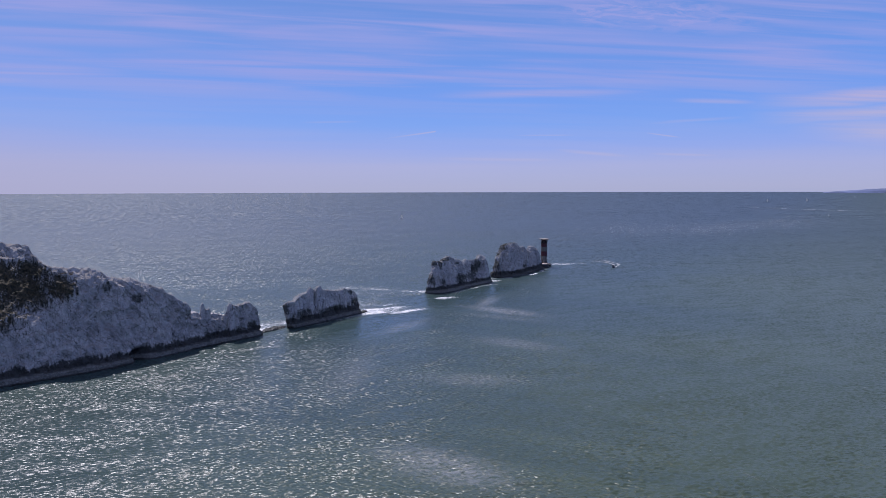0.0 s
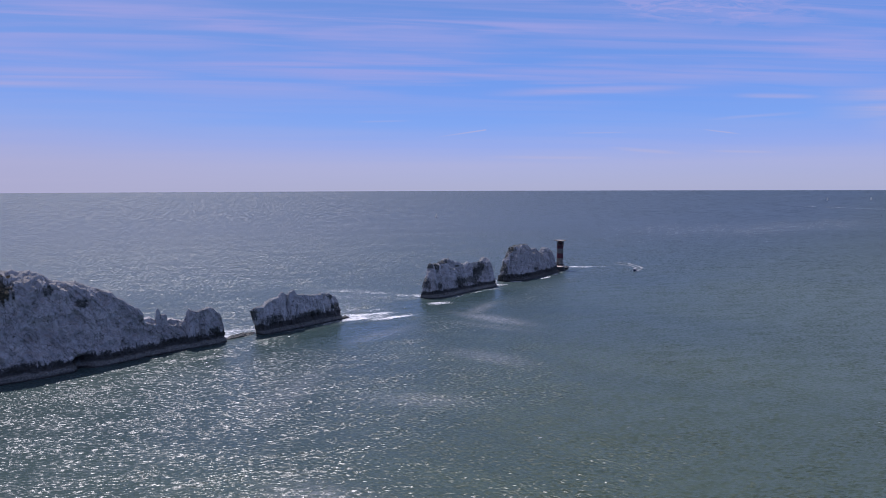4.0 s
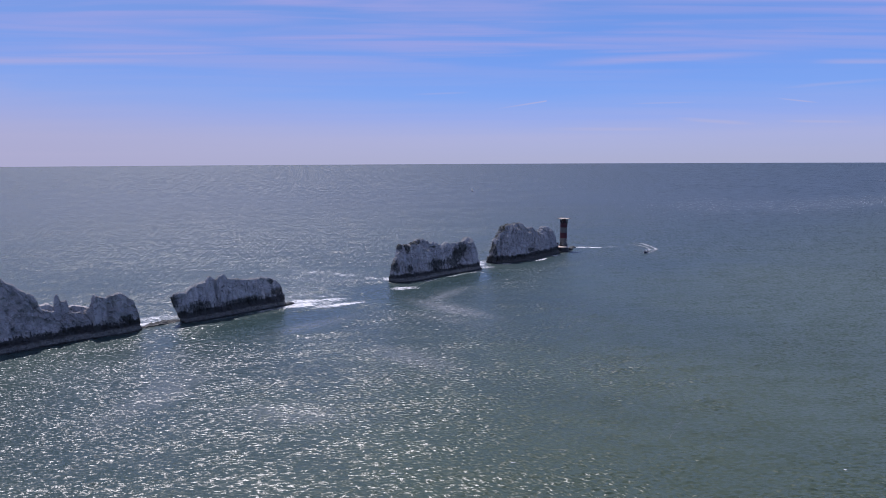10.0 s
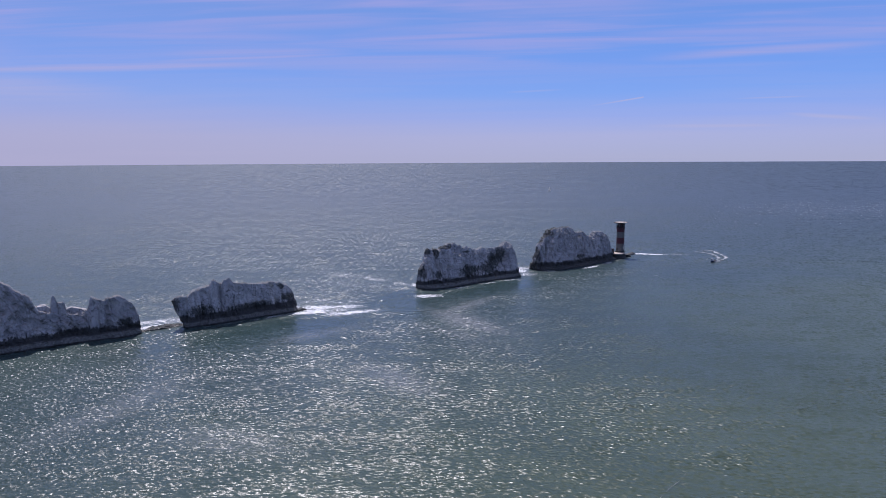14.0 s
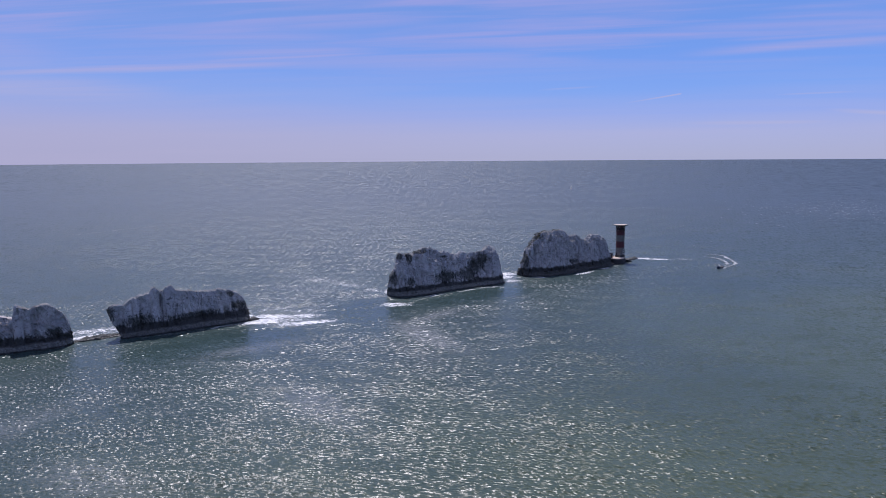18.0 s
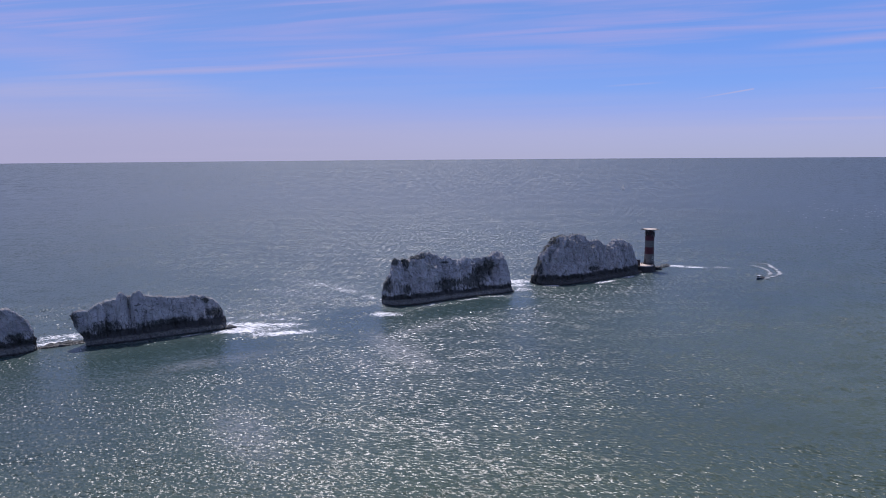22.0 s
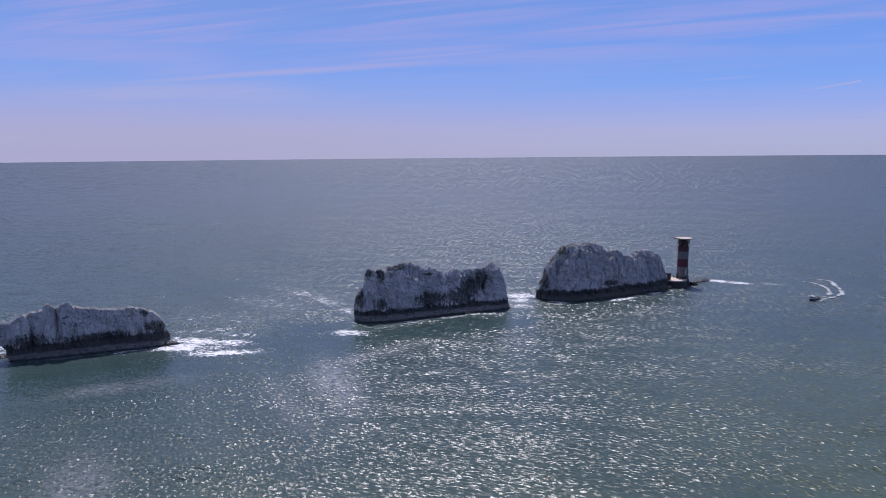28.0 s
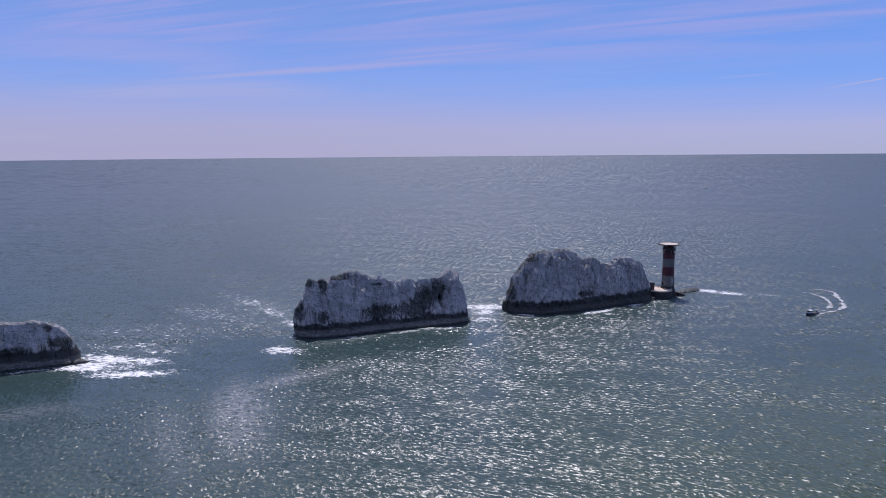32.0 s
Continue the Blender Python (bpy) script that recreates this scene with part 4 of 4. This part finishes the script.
for i in range(3):
    st = thing("landing_step", at(415.2 + 1.5 * i, 3.2 + i * 0.6), "dark weed-grown stone step by the lighthouse", "step", "landing steps", turn=TURN)
    part("block", box(0, 0, 0.6 - i * 0.4, 1.9, 5.4 - i, 3.2 - i * 0.6, 0.15), BLACK, st)
hut = thing("store_hut", at(397.2, 1.0), "small dark weathered store against the chalk", "hut", turn=TURN)
part("wall", box(0, 0, 6.6, 2.0, 2.6, 4.4, 0.06), STEEL, hut)
part("roof", box(0.1, 0, 9.0, 2.5, 3.0, 0.4, 0.08), STEEL, hut)
part("door", box(0.3, -1.33, 5.7, 0.8, 0.08, 1.9, 0.02), BLACK, hut)
for s, n, h in ((406.0, -3.2, 1.2), (404.5, 4.2, 0.9), (399.8, -2.2, 1.0)):
    crate = thing("equipment_box", at(s, n, 4.72), "grey steel equipment box on the landing", "box", "landing equipment", turn=TURN + s)
    part("body", box(0, 0, h / 2, 1.2, 0.9, h, 0.04), GALV, crate)
    part("lid", box(0, 0, h + 0.05, 1.3, 1.0, 0.1, 0.03), STEEL, crate)

# ---- boats ----
HULL = plain("navy_hull", (0.02, 0.035, 0.07), 0.3)
SAIL, k, b = material("sailcloth")
put(k, b, Base_Color=rgb(0.8, 0.79, 0.76), Roughness=0.8)
thin = k.node("ShaderNodeBsdfTranslucent", None, Color=k.mix(k.noise(k.node("ShaderNodeNewGeometry").outputs["Position"], 1.5), rgb(0.7, 0.7, 0.68), rgb(0.85, 0.84, 0.8)))
both = k.node("ShaderNodeMixShader", None, i0=0.55, i1=b.outputs[0], i2=thin.outputs[0])
k.t.links.new(both.outputs[0], next(n for n in k.t.nodes if n.bl_idname == "ShaderNodeOutputMaterial").inputs[0])
TAN = plain("deck_tan", (0.3, 0.24, 0.18), 0.7)


def hull(length, beam, deck_z, keel=-0.5, sections=13):
    """Boat hull with pointed bow, flat transom and sheer; bow towards +x."""
    bm = bmesh.new()
    rings = []
    for i in range(sections):
        t = i / (sections - 1)
        x = (t - 0.5) * length
        b = beam / 2 * (1 - max(0.0, (t - 0.45) / 0.55) ** 2.2) * (0.86 + 0.14 * min(1, t / 0.3))
        zd = deck_z + 0.35 * deck_z * max(0, t - 0.4) ** 1.5 * 2
        kz = keel * (1 - max(0, t - 0.75) * 3.0)
        rings.append([bm.verts.new((x, y, z)) for y, z in ((-b, zd), (-b * 0.94, zd * 0.45), (-b * 0.62, kz * 0.3), (0, kz), (b * 0.62, kz * 0.3), (b * 0.94, zd * 0.45), (b, zd), (b * 0.93, zd), (b * 0.9, zd * 0.55), (-b * 0.9, zd * 0.55), (-b * 0.93, zd))])
    for a, b in zip(rings, rings[1:]):
        for j in range(11):
            bm.faces.new((a[j], a[(j + 1) % 11], b[(j + 1) % 11], b[j]))
    bm.faces.new(rings[0])
    bm.faces.new(rings[-1])
    bmesh.ops.remove_doubles(bm, verts=bm.verts, dist=0.004)
    return bm


boat = thing("tour_boat", at(447, 69.5), "dark blue open tour boat with white wheelhouse under way", "boat", turn=radians(-114))
part("hull", hull(10.4, 3.2, 1.3), HULL, boat, "dark navy hull")
part("rubbing_strake", box(-0.8, 1.44, 1.05, 6.6, 0.12, 0.14, 0.03), PAINT, boat)
part("rubbing_strake", box(-0.8, -1.44, 1.05, 6.6, 0.12, 0.14, 0.03), PAINT, boat)
cab = part("wheelhouse", box(1.6, 0, 1.75, 2.2, 2.0, 1.9, 0.12), PAINT, boat, "white wheelhouse")
part("windscreen", box(2.72, 0, 2.15, 0.06, 1.7, 0.7, 0.01), GLASS, cab)
part("side_window", box(1.6, 1.01, 2.15, 1.6, 0.06, 0.6, 0.01), GLASS, cab)
part("side_window", box(1.6, -1.01, 2.15, 1.6, 0.06, 0.6, 0.01), GLASS, cab)
part("roof", box(1.5, 0, 2.78, 2.6, 2.2, 0.14, 0.05), PAINT, cab)
part("mast", bar((1.2, 0, 2.8), (1.2, 0, 4.4), 0.05), GALV, boat)
for x in (-0.6, -1.8, -3.0):
    part("bench", box(x, 0, 0.98, 0.5, 2.2, 0.5, 0.04), TAN, boat)
part("outboard", box(-4.95, 0, 1.0, 0.5, 0.6, 1.3, 0.1), STEEL, boat)
for y in (-1.35, 1.35):
    for x in (-4.2, -2.8, -1.4, 0.0):
        part("stanchion", bar((x, y, 1.2), (x, y, 1.95), 0.03), GALV, boat)
    part("handrail", bar((-4.2, y, 1.95), (0.0, y, 1.95), 0.03), GALV, boat)


def yacht(place, length, turn, label):
    ob = thing("sailing_boat", place, label, "sailboat", "distant sailing boats", turn=turn)
    part("hull", hull(length, length * 0.3, length * 0.11), PAINT, ob)
    part("cabin", box(0, 0, length * 0.13, length * 0.35, length * 0.16, length * 0.07, 0.08), PAINT, ob)
    part("mast", bar((length * 0.08, 0, length * 0.1), (length * 0.08, 0, length * 1.35), length * 0.008), GALV, ob)
    part("boom", bar((length * 0.07, 0, length * 0.24), (-length * 0.36, length * 0.05, length * 0.24), length * 0.008), GALV, ob)
    for name, pts in (("mainsail", ((0.07, 0, 0.25), (-0.36, 0.05, 0.25), (-0.2, 0.06, 0.7), (0.07, 0, 1.32))), ("jib", ((0.09, 0, 1.2), (0.1, 0.06, 0.22), (0.3, 0.05, 0.18), (0.47, 0, 0.14)))):
        bm = bmesh.new()
        f = [bm.verts.new([length * c for c in p]) for p in pts]
        g = [bm.verts.new([length * c for c in (p[0], p[1] + 0.006, p[2])]) for p in pts]
        bm.faces.new(f)
        bm.faces.new(g[::-1])
        for a in range(4):
            bm.faces.new((f[a], f[(a + 1) % 4], g[(a + 1) % 4], g[a]))
        part(name, bm, SAIL, ob)
    return ob


def rim(x, y):
    """Height of the far sea."""
    return 65.0 * max(0.0, (math.hypot(x - 110, y - 165) - 1500) / 3220) ** 2


def afloat(x, y):
    return Vector((x, y, rim(x, y)))


yacht(afloat(-130, 1905), 10, 0.4, "small white sailing boat far out on the glittering sea")
yacht(afloat(1196, 1974), 11, 1.2, "white sailing boat far off beside a foam wake")
yacht(afloat(1618, 3186), 13, 0.7, "tiny white sail near the horizon")
yacht(afloat(1817, 3188), 13, 2.0, "tiny white sail near the horizon")
yacht(afloat(2290, 3551), 13, 1.1, "tiny white sail near the horizon")
yacht(afloat(-1310, 2790), 12, 2.4, "small sail against the glittering horizon")


def buoy(place):
    ob = thing("navigation_buoy", place, "dark navigation buoy floating far off", "buoy", "distant buoys")
    part("float", lathe(((0.4, -0.8), (1.6, -0.5), (1.7, 0.5), (0.9, 0.9), (0.5, 1.0)), 20), STEEL, ob)
    part("cage", lathe(((0.5, 1.0), (0.35, 3.2), (0.5, 3.4)), 12), STEEL, ob)
    part("topmark", lathe(((0.05, 3.4), (0.6, 3.5), (0.05, 4.6)), 16), BLACK, ob)
    return ob


buoy(afloat(1168, 1978))

# low coast on the far side of the bay
coast = []
COAST_N = 90
for i in range(COAST_N):
    f = i / (COAST_N - 1)
    a = radians(-30.6 - 34 * f)
    top = 46 * min(1.0, f * 5) ** 0.7 * (0.8 + 0.3 * noise.fractal((f * 9, 1, 2), 0.9, 2.0, 4)) + 1.0
    for r, z in ((4560, 45.0), (4590, 60 + top * 0.55), (4640, 61 + top), (4700, 61 + top * 0.9), (4712, 50.0)):
        coast.append((110 - r * math.sin(a), 165 + r * math.cos(a), z))
# the haze of distance is put into this blue land colour
HAZY = plain("hazy_far_land", (0.16, 0.20, 0.34), 0.95, scale=0.01)
tagged(mesh_object("backdrop", coast, [(i * 5 + j, i * 5 + j + 1, (i + 1) * 5 + j + 1, (i + 1) * 5 + j) for i in range(COAST_N - 1) for j in range(4)], HAZY), "low blue hazy coast across the bay", "distant coast", kind="structure")


# ---- loose foam ----
FROTH = plain("sea_foam", (0.80, 0.80, 0.80), 0.9, wear=0.2, scale=0.6)
SPENT = plain("spent_foam", (0.34, 0.36, 0.34), 0.8, wear=0.4, scale=0.6)
CHURN = plain("churned_water", (0.55, 0.57, 0.58), 0.85, wear=0.5, scale=0.4)


def ribbon(name, path, wide, label, lift=0.22, broken=0.25, step=1.5, mat=FROTH):
    """A thin uneven line of foam along (s, n) points."""
    vs, fs = [], []
    pts = [at(*p) for p in path]
    run = [0.0]
    for a, b in zip(pts, pts[1:]):
        run.append(run[-1] + (b - a).length)
    count = int(run[-1] / step)
    for i in range(count):
        d = i * step
        j = max(k for k in range(len(run) - 1) if run[k] <= d)
        a, b = pts[j], pts[j + 1]
        p = a.lerp(b, (d - run[j]) / (run[j + 1] - run[j]))
        side = Vector(((b - a).y, -(b - a).x, 0)).normalized()
        p = p + side * noise.fractal((d * 0.05, run[-1], 2), 0.9, 2.0, 4) * max(wide * 0.9, 0.6)
        half = max(0.0, wide * (0.55 + noise.fractal((d * 0.16, 5, run[-1]), 0.8, 2.1, 4)) - broken * wide)
        z = rim(p.x, p.y) + lift
        if half > 0.02:
            q = p + (b - a).normalized() * step * 1.03
            vs += [p - side * half + Vector((0, 0, z)), p + side * half + Vector((0, 0, z)), q + side * half * 0.9 + Vector((0, 0, z)), q - side * half * 0.9 + Vector((0, 0, z))]
            k = len(vs) - 4
            fs.append((k, k + 1, k + 2, k + 3))
    return tagged(mesh_object(name, vs, fs, mat), label, "foam", kind="stuff")


for run in (((196, 261), (190, 269), (184, 276)), ((128, 279), (116, 287), (105, 297)), ((60, 259), (72, 256), (92, 254)), ((-40, 262), (-51, 278), (-58, 286), (-72, 296)), ((250, 205), (262, 196), (272, 192))):
    ribbon("foam_line", run, 0.15, "thin broken thread of drifting foam on green water", 0.2, 0.35, 0.8, SPENT)
ribbon("foam_line", ((60, -530), (111, -556), (186, -584), (275, -580), (330, -560)), 1.6, "faint pale foam line on the open sea", 0.3, 0.1, 3.0, CHURN)
ribbon("boat_wake", ((2680, -80), (2634, -2), (2550, 128), (2482, 276), (2411, 388), (2300, 560)), 9.0, "long pale wake of a passing motor boat", 0.6, 0.0, 12.0)
ribbon("boat_wake", ((1990, 120), (2040, 210), (2080, 300), (2120, 420)), 4.5, "faint wake behind a distant sailing boat", 0.6, 0.2, 9.0)
ribbon("boat_wake", ((452, 71), (460, 71.5), (470, 69), (479, 64), (489, 56.5), (499, 47), (507, 39), (510, 33), (507, 28)), 1.5, "curved white wake of the turning tour boat", 0.25, -0.1, 0.6, CHURN)
ribbon("boat_wake", ((452, 68.5), (462, 66.5), (471, 62), (480, 55.5), (487, 48.5), (491, 41), (493, 34), (491, 28)), 1.3, "curved white wake of the turning tour boat", 0.25, 0.0, 0.6, CHURN)
ribbon("boat_wake", ((507, 28), (500, 22), (493, 18), (484, 13)), 0.9, "spent trail of foam behind the tour boat", 0.25, 0.3, 0.8, CHURN)

caps_v, caps_f = [], []
dice = random.Random(11)
for i in range(1100):
    f = dice.random()
    x, y = 320 + 660 * f + dice.gauss(0, 70), 1350 + 420 * f * f + dice.gauss(0, 40 + 90 * (1 - f))
    long, wide, a = dice.uniform(0.6, 1.7), dice.uniform(0.4, 0.8), radians(-12 + dice.gauss(0, 14))
    c, d, z, n = math.cos(a), math.sin(a), rim(x, y) + 0.35, len(caps_v)
    for k in range(7):
        t = 2 * math.pi * k / 7
        u, v = math.cos(t) * long * dice.uniform(0.6, 1.1), math.sin(t) * wide * dice.uniform(0.5, 1.1)
        caps_v.append((x + u * c - v * d, y + u * d + v * c, z + 0.3 * (v / wide + 1.0)))
    caps_f.append(tuple(range(n, n + 7)))
tagged(mesh_object("whitecaps", caps_v, caps_f, CHURN), "scattered white breaking crests over a tidal race", "whitecaps", kind="stuff")

# low scrub: uneven little clumps on the dark shoulders
LEAF = plain("scrub_leaves", (0.040, 0.042, 0.024), 0.9, wear=0.5, scale=0.9)
TUFT = plain("grey_tufts", (0.17, 0.165, 0.13), 0.9, wear=0.5, scale=0.9)
DRY = plain("dry_scrub", (0.12, 0.085, 0.05), 0.9, wear=0.4, scale=0.9)


def scrub(cliff, boxes, count, size, mat, label, seed):
    pick = random.Random(seed)
    base = cliff.matrix_world.translation if cliff.parent is None else cliff.parent.matrix_world.translation
    spots = []
    for v in cliff.data.vertices:
        p = v.co + base - ORIGIN
        s, n, z = p.dot(ALONG), p.dot(ASIDE), v.co.z
        if v.normal.dot(ASIDE) > -0.3 and any(((s - a) / b) ** 2 + ((z - c) / d) ** 2 < pick.uniform(0.5, 1.2) for a, c, b, d in boxes):
            spots.append(v.co + base)
    vs, fs = [], []
    for p in pick.sample(spots, min(count, len(spots))):
        for _ in range(3):
            q = p + Vector((pick.gauss(0, size * 0.5), pick.gauss(0, size * 0.5), pick.uniform(0, size * 0.5)))
            k, r = len(vs), size * pick.uniform(0.35, 0.8)
            for x, y, z in ((1, 0, 0), (-1, 0, 0), (0, 1, 0), (0, -1, 0), (0, 0, 1), (0, 0, -1)):
                j = [pick.uniform(0.55, 1.2) * r for _ in range(3)]
                vs.append((q.x + x * j[0] + pick.gauss(0, r * 0.25), q.y + y * j[1] + pick.gauss(0, r * 0.25), q.z + z * j[2] * 0.8))
            fs += [(k + a, k + b, k + c) for a, b, c in ((0, 2, 4), (2, 1, 4), (1, 3, 4), (3, 0, 4), (2, 0, 5), (1, 2, 5), (3, 1, 5), (0, 3, 5))]
    return tagged(mesh_object("scrub", vs, fs, mat), label, "scrub", kind="stuff")


headland_cliff = next(o for o in head.children if o.name.startswith("cliff"))
crown_cliff = next(o for o in stack.children if o.name.startswith("cliff"))
scrub(headland_cliff, ((-116, 42, 12, 13), (-133, 38, 16, 18), (-160, 42, 22, 20)), 900, 0.8, LEAF, "dark green scrub on the headland shoulder", 3)
scrub(headland_cliff, ((-104, 41, 7, 8), (-100, 46, 6, 3)), 300, 0.6, DRY, "dry brown scrub among pale chalk", 4)
scrub(crown_cliff, ((308, 25, 7, 4), (320, 31.5, 10, 2), (334, 32.5, 5, 1.2)), 240, 0.45, TUFT, "grey-green tufts along the rounded crown", 5)
scrub(crown_cliff, ((308, 25, 5, 4), (316, 30, 7, 2)), 150, 0.45, LEAF, "dark tufts along the rounded crown", 6)
scrub(headland_cliff, ((-116, 42, 13, 13), (-133, 38, 17, 18)), 260, 0.5, TUFT, "pale dry tufts among dark scrub", 7)
